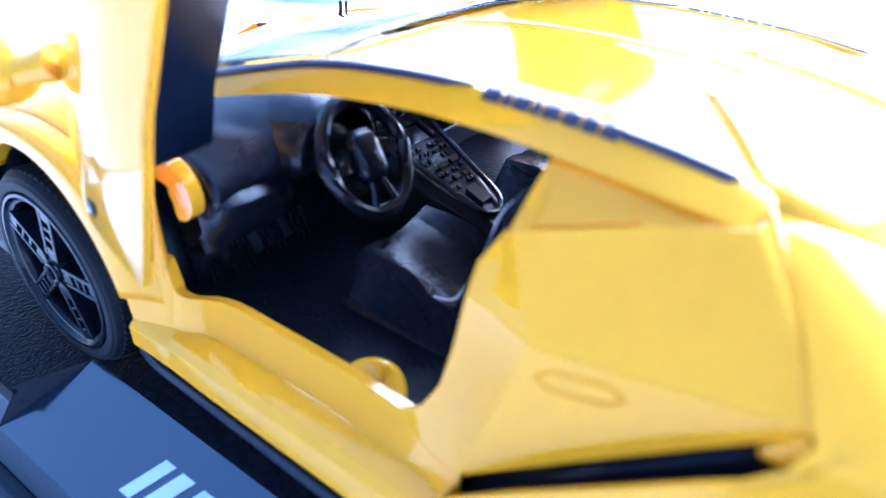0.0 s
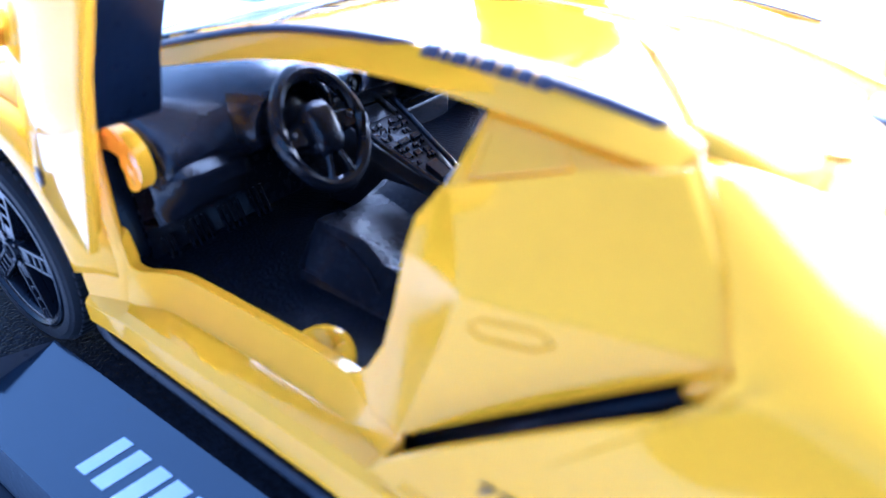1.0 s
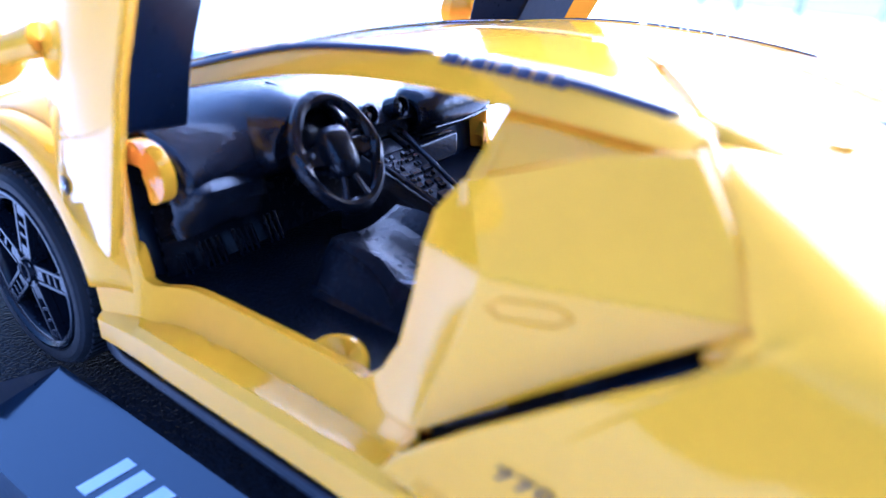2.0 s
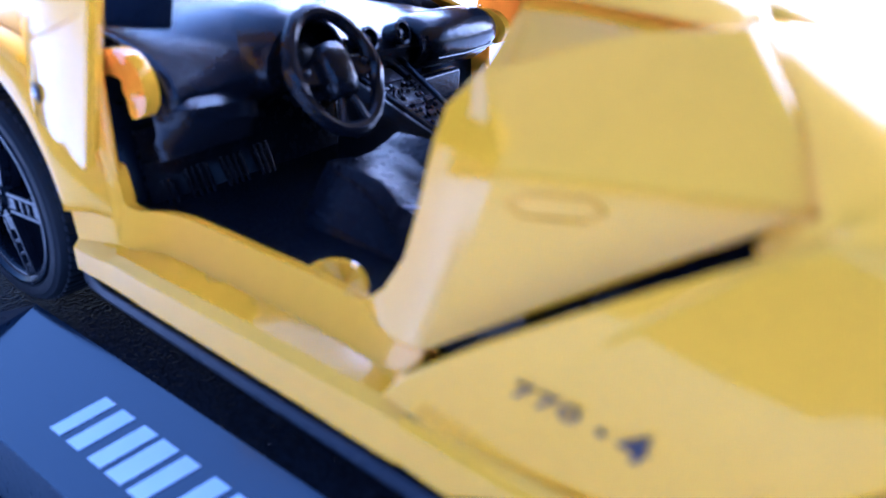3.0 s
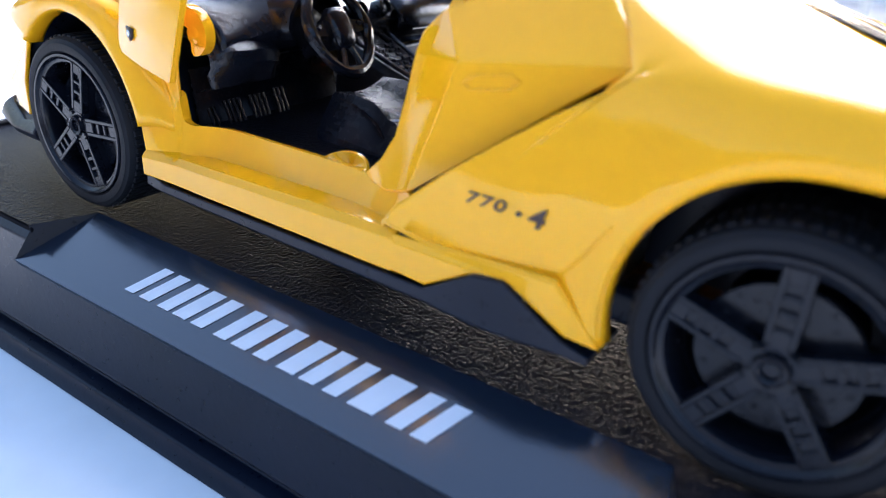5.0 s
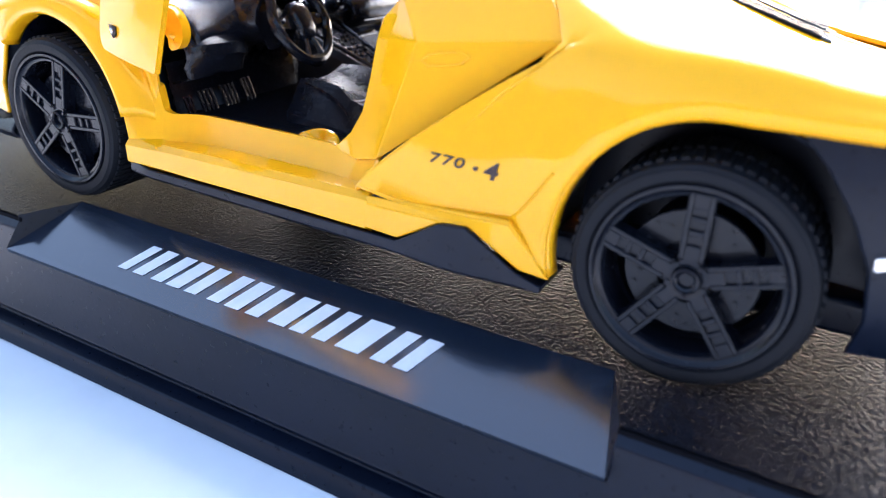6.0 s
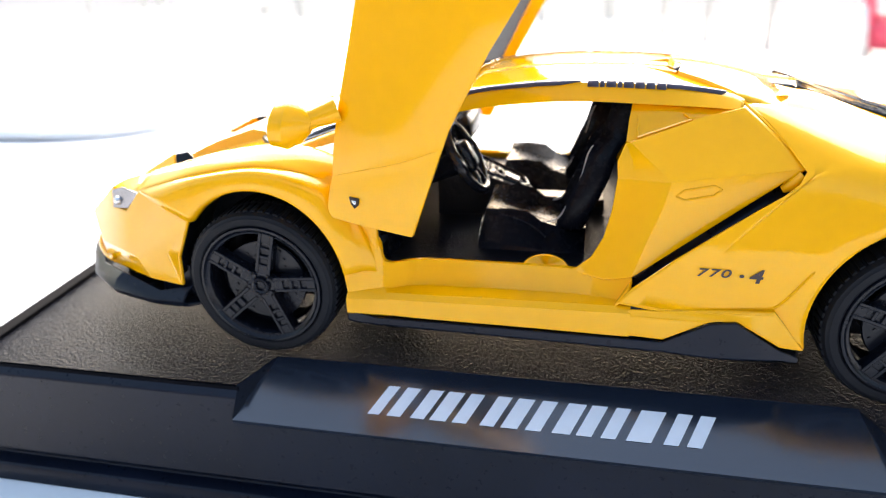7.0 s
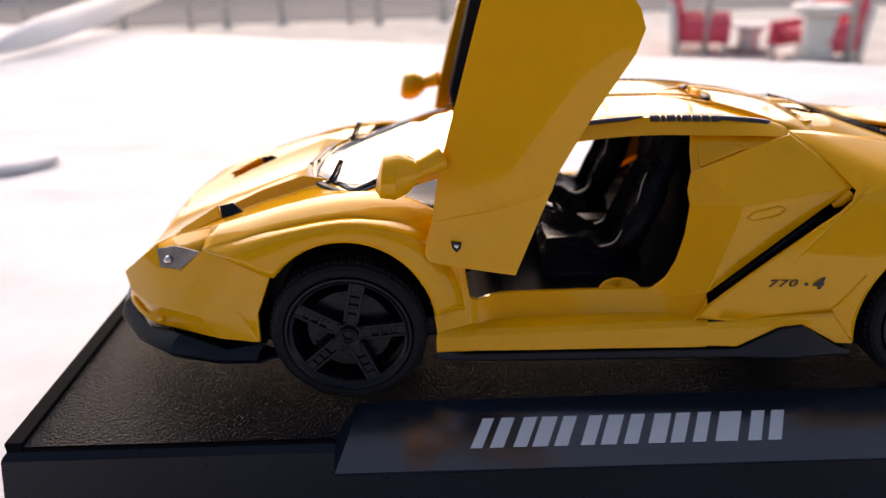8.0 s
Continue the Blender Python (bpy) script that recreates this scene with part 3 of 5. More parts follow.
def nose():
    """Front bumper, hood and lamps."""
    pts = [(-10.53, -2.30, 1.98), (-10.45, -2.35, 1.55), (-10.78, 0, 1.62), (-10.72, 0, 1.2), (-9.62, -2.62, 2.72), (-9.52, -2.92, 2.36), (-8.98, -3.25, 2.42), (-8.34, -3.60, 3.02), (-7.04, -4.14, 2.66),
           (-7.36, -4.16, 1.9), (-7.40, -4.16, 1.27), (-8.55, -3.80, 1.66), (-9.85, -3.05, 1.60), (-8.25, -3.88, 1.22), (-9.8, -3.02, 1.12), (-10.4, -2.32, 1.15), (-7.80, -3.86, 1.80)]
    faces = [(2, 0, 1, 3), (0, 4, 5), (0, 5, 12, 1), (5, 6, 11, 12), (6, 7, 8, 11), (11, 8, 9, 16), (11, 16, 10, 13), (16, 9, 10), (12, 11, 13, 14), (1, 12, 14, 15), (3, 1, 15)]
    panel("front_bumper", pts, faces, label="yellow creased front bumper", thick=0.08, bevel=0.09)
    g = [
        [(-10.76, 0, 1.64), (-10.68, -0.9, 1.76), (-10.62, -1.7, 1.88), (-10.50, -2.26, 1.99), (-9.64, -2.60, 2.70)],
        [(-9.80, 0, 2.20), (-9.75, -1.0, 2.32), (-9.65, -1.6, 2.52), (-9.48, -2.2, 2.66), (-9.30, -2.66, 2.86)],
        [(-8.80, 0, 2.74), (-8.72, -1.0, 2.84), (-8.60, -1.72, 3.08), (-8.42, -2.4, 3.10), (-8.30, -3.0, 3.20)],
        [(-7.70, 0, 3.20), (-7.66, -1.1, 3.30), (-7.60, -1.80, 3.56), (-7.42, -2.5, 3.44), (-7.3, -3.12, 3.52)],
        [(-6.95, 0, 3.48), (-6.88, -1.2, 3.60), (-6.70, -1.86, 3.86), (-6.40, -2.5, 3.70), (-6.3, -3.14, 3.74)],
        [(-6.75, 0, 3.56), (-6.60, -1.25, 3.68), (-6.20, -1.95, 3.80), (-5.75, -2.55, 3.72), (-5.55, -3.1, 3.84)],
    ]
    # a steep inner face falls from the ridge to the outer field
    drop = (0.02, 0.06, 0.14, 0.22, 0.24, 0.04)
    g = [[r[0], (r[1][0], r[1][1], r[1][2] - 0.07), (r[2][0], r[2][1] + 0.12, r[2][2] - 0.06)] + r[3:] for r in g]
    g = [r[:3] + [(r[2][0] + 0.06, r[2][1] - 0.13, r[2][2] - d), (r[3][0], r[3][1], r[3][2] - d * 0.3), r[4]] for r, d in zip(g, drop)]
    panel("hood", [[Vector(p) for p in r] for r in g], label="yellow creased hood", thick=0.06, bevel=0.06)
    # hood vents
    panel("hood_vent", [(-8.47, -1.96, 3.26), (-8.18, -1.94, 3.32), (-7.93, -2.06, 3.12), (-8.40, -2.12, 2.98)], [(0, 1, 2, 3)], mat=BLACK, label="dark hood vent", thick=0.06, bevel=0.01)
    panel("vent_blade", [(-9.35, -2.02, 2.76), (-8.50, -1.93, 3.27), (-8.40, -2.16, 3.05), (-9.30, -2.24, 2.70)], [(0, 1, 2, 3)], thick=0.06, bevel=0.03)
    # headlights
    for s in SIDES:
        part("lamp_surround", poly([(-9.66, -2.60, 2.67), (-9.52, -2.90, 2.36), (-8.98, -3.22, 2.42), (-8.32, -3.60, 3.02), (-8.26, -3.0, 3.2), (-9.30, -2.66, 2.86)], [(0, 1, 2, 5), (2, 3, 4, 5)], sx=s), YELLOW, CAR, thick=0.04)
        lamp = part("headlight", poly([(-9.58, -2.76, 2.68), (-9.50, -2.95, 2.34), (-8.95, -3.24, 2.46), (-8.46, -3.46, 2.88), (-9.1, -3.06, 2.86)], [(0, 1, 2, 3, 4)], sx=s), LAMP, CAR, "grey clear headlight with a bright lens", thick=0.07, bevel=0.02)
        bm = bmesh.new()
        bmesh.ops.create_uvsphere(bm, u_segments=16, v_segments=10, radius=0.09 * CM, matrix=Matrix.Translation(P(-9.28, -3.07 * s, 2.56)))
        part("lens", bm, STEEL, lamp, "bright lens")
        part("lower_lip", tube([(x, y * s, z) for x, y, z in smoothed([(-10.66, -1.7, 1.46), (-10.44, -2.42, 1.36), (-10.0, -2.94, 1.27), (-9.66, -3.17, 1.27), (-9.54, -3.24, 1.37)], 4)], 0.06, 8), YELLOW, CAR, "yellow lip under the nose")
    # black splitter
    low = [(-7.42, -4.0), (-8.2, -3.96), (-9.2, -3.66), (-10.1, -3.0), (-10.75, -2.1), (-11.05, -1.0), (-11.15, 0.0)]
    wave = (1.16, 0.98, 1.18, 1.02, 1.24, 1.18, 1.2)
    rows = [[(x + 0.1, y + 0.05, z) for (x, y), z in zip(low, wave)], [(x - 0.02, y - 0.04, z - 0.12) for (x, y), z in zip(low, wave)], [(x - 0.10, y - 0.10, 0.86) for x, y in low], [(x - 0.06, y - 0.06, 0.76) for x, y in low], [(x + 0.8, y + 0.5, 0.72) for x, y in low]]
    panel("front_splitter", rows, mat=BLACK, label="black front splitter", thick=0.08, bevel=0.03)


nose()


def roof():
    rail = [(-5.45, -2.95, 3.70), (-3.9, -2.80, 4.24), (-2.1, -2.50, 4.73), (-0.9, -2.42, 4.89), (0.16, -2.41, 4.94), (1.48, -2.41, 4.90), (2.40, -2.42, 4.80), (2.78, -2.44, 4.69)]
    low = [(-5.40, -3.02, 3.66), (-3.9, -2.92, 4.06), (-2.1, -2.68, 4.48), (-0.9, -2.59, 4.63), (0.16, -2.58, 4.68), (1.2, -2.60, 4.65), (2.2, -2.70, 4.63), (2.74, -2.70, 4.59)]
    ra, lo = smoothed(rail, 5), smoothed(low, 5)
    rows = [[a + Vector((0, 0.16, 0.02)), a, a.lerp(b, 0.35) + Vector((0, -0.03, 0)), b + Vector((0, -0.02, 0)), b + Vector((0, 0.12, -0.02))] for a, b in zip(ra, lo)]
    panel("roof_rail", rows, label="yellow roof rail above the door opening", thick=0.05, bevel=0.0)
    # dark stripe with a printed gap
    def along(x):
        for a, b, c, d in zip(ra, ra[1:], lo, lo[1:]):
            if a.x <= x <= b.x:
                t = (x - a.x) / (b.x - a.x)
                return a.lerp(b, t), c.lerp(d, t)
    for s in SIDES:
        for x0, x1 in ((-3.6, 0.05), (1.5, 2.5)):
            n = 30
            rows = []
            for i in range(n + 1):
                a, b = along(x0 + (x1 - x0) * i / n)
                w = 1.0 if i < n - 3 else (n - i + 0.5) / 3.5
                rows.append([a + Vector((0, 0.035 * w, 0.056)), a + Vector((0, -0.015, 0.046)), a + Vector((0, -0.015 - 0.06 * w, 0.046 - 0.055 * w))])
            part("stripe", loft(rows, sx=s), STRIPE, CAR, "dark printed roof stripe", thick=0.01)
        x = 0.16
        for w in (0.19, 0.08, 0.17, 0.08, 0.17, 0.16, 0.15, 0.16):
            a, _ = along(x)
            b, _ = along(x + w)
            bm = loft([[a + Vector((0, 0.05, 0.06)), a + Vector((0, -0.015, 0.048)), a + Vector((0, -0.10, -0.035))], [b + Vector((0, 0.05, 0.06)), b + Vector((0, -0.015, 0.048)), b + Vector((0, -0.10, -0.035))]], sx=s)
            part("printed_block", bm, STRIPE, CAR, thick=0.01)
            x += w + 0.025
    # roof skin, middle to rail
    sec = []
    for x, dz in ((-2.2, -0.19), (-1.2, -0.03), (-0.2, 0.04), (0.8, 0.05), (1.7, 0.0), (2.78, -0.22)):
        a, _ = along(min(x, 2.77))
        sec.append([(x, y, a.z + 0.01 + 0.03 * (1 - (y / 2.45) ** 2)) for y in (-2.30, -1.8, -1.2, -0.6, 0.0)])
    panel("roof", patch(sec, 2, 4), label="yellow roof skin", thick=0.04, bevel=0.0)


roof()


def tail():
    """Engine deck between the haunches, and the dark rear end."""
    sec = []
    for x, z in ((3.4, 4.71), (3.8, 4.68), (4.2, 4.62), (5.0, 4.34), (5.8, 4.06), (6.6, 3.82), (7.6, 3.62), (9.0, 3.40)):
        sec.append([(x, -2.6, z - 0.46), (x, -2.2, z - 0.28), (x, -1.6, z - 0.06), (x, -0.8, z + 0.02), (x, 0.0, z + 0.04)])
    panel("engine_deck", patch(sec, 2, 3), label="yellow engine deck", thick=0.05, bevel=0.0)
    # raised cowl behind the roof, its front edge stepping up along a slanting line
    edge = [(2.80, -2.47, 4.68), (2.60, -2.22, 4.82), (2.26, -1.71, 4.91), (1.82, -1.13, 4.99), (1.90, -0.72, 5.08), (1.80, -0.35, 5.09), (1.74, 0.0, 5.10)]
    rear = [(3.6, -2.60, 4.20), (3.6, -2.2, 4.44), (3.6, -1.8, 4.60), (3.6, -1.3, 4.69), (3.6, -0.8, 4.72), (3.6, -0.4, 4.73), (3.6, 0.0, 4.735)]
    rows = []
    for a, b in zip(edge, rear):
        a, b = Vector(a), Vector(b)
        rows.append([a + Vector((-0.05, -0.02, -0.13))] + [a.lerp(b, t) + Vector((0, 0, 0.05 * math.sin(t * math.pi))) for t in (0, 0.06, 0.25, 0.5, 0.75, 1.0)])
    panel("rear_cowl", rows, label="yellow cowl behind the roof", thick=0.03, bevel=0.0)
    # small oval filler cap
    for s in SIDES:
        rows = [[(3.43 + 0.24 * r * math.cos(radians(a)), (-1.67 + 0.13 * r * math.sin(radians(a))) * s, 4.66 + h) for a in range(0, 360, 20)] for r, h in ((1.0, -0.06), (1.0, 0.0), (0.9, 0.012), (0.8, 0.004), (0.02, 0.004))]
        part("filler_cap", loft(rows, closed=True), YELLOW, CAR)
    panel("deck_grille", [(3.30, -0.62, 4.77), (3.86, -1.12, 4.70), (6.45, -1.02, 3.90), (6.35, -0.12, 3.94), (4.05, -0.12, 4.70)], [(0, 1, 2, 3, 4)], mat=GLOSS_BLACK, label="dark slatted engine grille", thick=0.03, bevel=0.0)
    for s in SIDES:
        for k in range(4):
            y = -1.06 + 0.25 * k
            part("grille_slat", tube([(3.92 + 0.05 * k, y * s, 4.72), (5.0, y * s, 4.37), (6.30, (y + 0.04) * s, 3.965)], 0.035, 6), BLACK, CAR)
    # intake corner under the cowl's front lip, its shade painted by a black panel, and the raised edge of the ramp that
    # leads to it
    panel("intake_shade", [(1.83, -0.94, 5.03), (1.87, -0.74, 5.065), (1.80, -0.44, 5.07), (1.76, -0.52, 4.98), (1.78, -0.98, 4.96)], [(0, 1, 2, 3, 4)], mat=BLACK, label="roof intake with its shade painted as a black panel", thick=0.02, bevel=0.0)
    for s in SIDES:
        part("ramp_edge", tube([(x, y * s, z) for x, y, z in smoothed([(0.80, -0.02, 4.96), (1.30, -0.52, 4.965), (1.78, -1.08, 4.95)], 4)], [0.012, 0.02, 0.025, 0.03, 0.032, 0.034, 0.036, 0.038, 0.04], 8), YELLOW, CAR)
    for s in SIDES:
        part("roof_ridge", tube([(x, y * s, z) for x, y, z in smoothed([(2.74, -2.48, 4.67), (3.2, -3.05, 4.32), (3.68, -3.62, 3.92)], 4)], 0.05, 8), YELLOW, CAR)
    # dark rear corner, bright exhaust trim and lamp
    rows = [[(6.42, -4.10, 3.36), (6.78, -4.16, 3.02), (7.14, -4.19, 2.52), (7.40, -4.19, 2.0), (7.50, -4.14, 1.4), (7.44, -4.0, 0.9)]]
    for x, y in ((7.62, -4.13), (8.1, -4.02), (8.5, -3.88), (9.0, -3.3), (9.15, -1.6), (9.2, 0.0)):
        rows.append([(x, y, 3.40), (x + 0.03, y - 0.03, 3.0), (x + 0.05, y - 0.05, 2.55), (x + 0.10, y - 0.04, 2.0), (x + 0.05, y + 0.06, 1.4), (x - 0.15, y + 0.16, 0.9)])
    panel("rear_bumper", rows, mat=BLACK, label="black plastic rear bumper", thick=0.08, bevel=0.04)
    panel("bumper_trim", [(7.42, -4.25, 2.20), (8.3, -4.08, 2.42), (8.3, -4.08, 2.30), (7.44, -4.25, 2.04)], [(0, 1, 2, 3)], mat=STEEL, label="bright bumper trim", thick=0.05, bevel=0.02)
    panel("tail_lamp", [(7.68, -4.20, 3.12), (7.78, -4.17, 3.26), (8.6, -3.95, 3.2), (8.6, -3.98, 2.80), (7.92, -4.15, 2.80)], [(0, 1, 2, 3, 4)], mat=RED, label="red tail lamp", thick=0.05, bevel=0.02)


tail()


def door(s):
    """A raised door with its black lining, mirror, badge and hinge arm."""
    y = -4.42

    def skin(x, z):
        """The raised door stands a little open: its rear edge lies further out than its front edge."""
        rear = -2.59 + (z - 2.77) * 0.45
        front = -4.16 + (z - 3.05) * 0.21
        k = max(0.0, min(1.0, (x - front) / (rear - front)))
        return -4.22 - (0.36 + 0.02 * (z - 3)) * k ** 0.8

    out = [(-4.16, 3.05), (-4.10, 2.93), (-3.5, 2.86), (-2.59, 2.77), (-1.92, 4.62), (-0.69, 6.93), (-1.25, 7.75), (-2.0, 8.35), (-2.75, 8.75), (-3.05, 7.7), (-3.92, 4.52)]
    # rows from the lower tip up: below the crease, the crease, the upper field
    rows = [[(-4.10, 2.93), (-3.6, 2.87), (-3.1, 2.82), (-2.59, 2.77)], [(-4.18, 3.12), (-3.6, 3.32), (-3.0, 3.42), (-2.40, 3.30)], [(-4.05, 3.66), (-3.45, 3.84), (-2.75, 4.04), (-2.05, 4.25)],
            [(-4.02, 3.80), (-3.42, 3.98), (-2.7, 4.18), (-2.0, 4.40)], [(-3.88, 4.6), (-3.3, 4.65), (-2.6, 4.75), (-1.86, 4.78)], [(-3.57, 5.8), (-2.8, 5.8), (-2.1, 5.8), (-1.29, 5.8)],
            [(-3.27, 6.93), (-2.4, 6.93), (-1.5, 6.93), (-0.69, 6.93)], [(-3.05, 7.7), (-2.4, 7.75), (-1.8, 7.8), (-1.25, 7.75)], [(-2.75, 8.75), (-2.5, 8.6), (-2.2, 8.47), (-2.0, 8.35)]]
    bulge = (0.0, 0.03, 0.03, 0.09, 0.11, 0.11, 0.10, 0.06, 0.0)
    grid = [smoothed([(x, skin(x, z) - b * (0.2, 0.8, 1.4, 0.0)[k], z) for k, (x, z) in enumerate(r)], 3) for r, b in zip(rows, bulge)]
    bm = loft(patch(grid, 1, 3), sx=s)
    d = part("door", bm, YELLOW, CAR, "yellow door raised on its hinge", thick=0.1, bevel=0.04)
    rows = [[(x - dx, skin(x, z) + dy, z + dz) for x, z in out[3:8]] for dx, dy, dz in ((0, 0, 0), (0.07, 0.07, 0.03), (0.22, 0.16, 0.05), (0.34, 0.3, 0.05))]
    part("door_flange", loft(rows, sx=s), YELLOW, d, thick=0.05, bevel=0.03)
    bm = bmesh.new()
    ins = [(-3.5, 3.92), (-2.83, 3.88), (-2.62, 4.6), (-1.45, 6.9), (-1.8, 7.6), (-2.6, 8.3), (-2.95, 7.3), (-3.6, 4.6)]
    face = [(-3.5, 4.1), (-2.42, 4.08), (-2.22, 4.6), (-1.08, 6.9), (-1.55, 7.6), (-2.55, 8.3), (-2.95, 7.3), (-3.6, 4.6)]
    f = [bm.verts.new(P(x, (y + 0.08) * s, z)) for x, z in face]
    g = [bm.verts.new(P(x, (y + 1.12) * s, z)) for x, z in ins]
    bm.faces.new(f), bm.faces.new(g[::-1])
    for i in range(len(ins)):
        bm.faces.new((f[i], f[(i + 1) % len(ins)], g[(i + 1) % len(ins)], g[i]))
    part("lining", bm, BLACK, d, "black moulded door lining", bevel=0.05)
    # badge
    b = y - 0.01
    bm = poly([(-3.72, b, 3.38), (-3.54, b - 0.03, 3.36), (-3.56, b - 0.03, 3.24), (-3.63, b - 0.02, 3.18), (-3.70, b, 3.26)], [(0, 1, 2, 3, 4)], sx=s)
    part("badge", bm, PRINT_BLACK, d, "small dark shield badge with a bright middle", thick=0.03)
    part("badge_field", poly([(-3.67, b - 0.045, 3.34), (-3.59, b - 0.055, 3.33), (-3.60, b - 0.055, 3.26), (-3.635, b - 0.05, 3.23), (-3.665, b - 0.045, 3.27)], [(0, 1, 2, 3, 4)], sx=s), STEEL, d, thick=0.01)
    # mirror on its arm
    part("mirror_arm", tube([(-3.85, (y + 0.15) * s, 4.85), (-4.2, (y - 0.02) * s, 4.74), (-4.45, (y - 0.1) * s, 4.66)], [0.2, 0.16, 0.18], 24), YELLOW, d)
    rows = []
    for x, w, h in ((-4.92, 0.28, 0.22), (-4.84, 0.42, 0.36), (-4.6, 0.44, 0.40), (-4.38, 0.3, 0.30), (-4.22, 0.15, 0.14)):
        rows.append([(x + 0.05 * math.sin(q), y - 0.08 + w * math.cos(q), 4.64 + h * math.sin(q)) for q in [2 * math.pi * i / 24 for i in range(24)]])
    bm = loft(rows, sx=s, closed=True)
    bmesh.ops.holes_fill(bm, edges=bm.edges[:])
    part("mirror", bm, YELLOW, d, "yellow door mirror")
    # hooked hinge arm
    bm = bmesh.new()
    path = [(-3.80, 3.44), (-3.5, 3.50), (-3.28, 3.47), (-3.14, 3.36), (-3.11, 3.22), (-3.18, 3.11), (-3.30, 3.09)]
    pts = smoothed([(x, -3.58 * s, z) for x, z in path], 5)
    rows = []
    for i, p in enumerate(pts):
        w = (0.13 + 0.04 * min(1, i / 12)) * (1 if i < len(pts) - 2 else 0.8)
        t = (pts[min(i + 1, len(pts) - 1)] - pts[max(i - 1, 0)]).normalized()
        nrm = Vector((-t.z, 0, t.x)) * w
        rows.append([p + nrm + Vector((0, -0.09, 0)), p + nrm + Vector((0, 0.09, 0)), p - nrm + Vector((0, 0.09, 0)), p - nrm + Vector((0, -0.09, 0))])
    loft(rows, bm, closed=True)
    bmesh.ops.holes_fill(bm, edges=bm.edges[:])
    turned([(0.0, -0.10), (0.10, -0.10), (0.16, -0.08), (0.20, -0.03), (0.20, 0.04), (0.16, 0.09), (0.10, 0.11), (0.0, 0.11)], (-3.22, -3.58 * s, 3.24), s, 24, bm)
    part("hinge_arm", bm, YELLOW, d, "yellow hooked hinge arm", bevel=0.08)


for s in SIDES:
    door(s)


# ---- glass and wipers ----
def windscreen():
    rows = []
    for t in (0, 0.25, 0.5, 0.75, 1.0):
        y0, y1 = -2.75 + 0.2 * t, 0
        row = []
        for k in (-1, -0.6, -0.25, 0.25, 0.6, 1):
            y = k * (2.8 - 0.3 * t)
            x = -6.75 + 1.15 * abs(k) ** 2 + t * (4.55 - 0.95 * abs(k) ** 2)
            z = 3.62 + 0.04 * abs(k) + t * 1.22 + 0.12 * math.sin(t * math.pi) - 0.1 * t * k * k
            row.append((x, y, z))
        rows.append(row)
    ob = part("windscreen", loft(patch(rows, 3, 3)), GLASS, CAR, "clear plastic windscreen", thick=0.05)
    ob.visible_shadow = False
    for s in SIDES:
        for pts in ([(-6.74, 0, 3.64), (-6.5, -1.5, 3.67), (-6.05, -2.3, 3.69), (-5.6, -2.78, 3.70)], [(-5.6, -2.80, 3.70), (-4.4, -2.72, 4.10), (-3.2, -2.6, 4.46), (-2.1, -2.50, 4.76)]):
            part("screen_seal", tube([(x, y * s, z) for x, y, z in smoothed(pts, 4)], 0.035, 8), GLOSS_BLACK, CAR, "thin black windscreen seal")
    # each wiper: a cranked arm, its pivot and the blade along the foot of the glass
    for s in SIDES:
        wiper = part("wiper", tube([(-6.28, -1.98 * s, 3.66), (-6.12, -2.0 * s, 3.74), (-5.98, -1.92 * s, 4.00), (-5.90, -1.84 * s, 4.16)], [0.06, 0.05, 0.04, 0.03], 8), GLOSS_BLACK, CAR, "black wiper with a twin blade")
        part("blade", tube([(-6.06, -2.10 * s, 3.70), (-5.94, -2.02 * s, 3.92), (-5.84, -1.92 * s, 4.16)], 0.025, 6), GLOSS_BLACK, wiper)
        part("pivot", turned([(0.0, -0.06), (0.09, -0.05), (0.09, 0.05), (0.0, 0.06)], (-6.26, -1.98 * s, 3.66), 1, 14), GLOSS_BLACK, wiper)
        part("cowl_strip", tube([(x, y * s, z) for x, y, z in smoothed([(-6.86, -0.1, 3.55), (-6.66, -1.2, 3.62), (-6.30, -2.0, 3.66), (-5.85, -2.6, 3.68)], 4)], 0.075, 8), BLACK, CAR, "black strip at the foot of the windscreen")


windscreen()


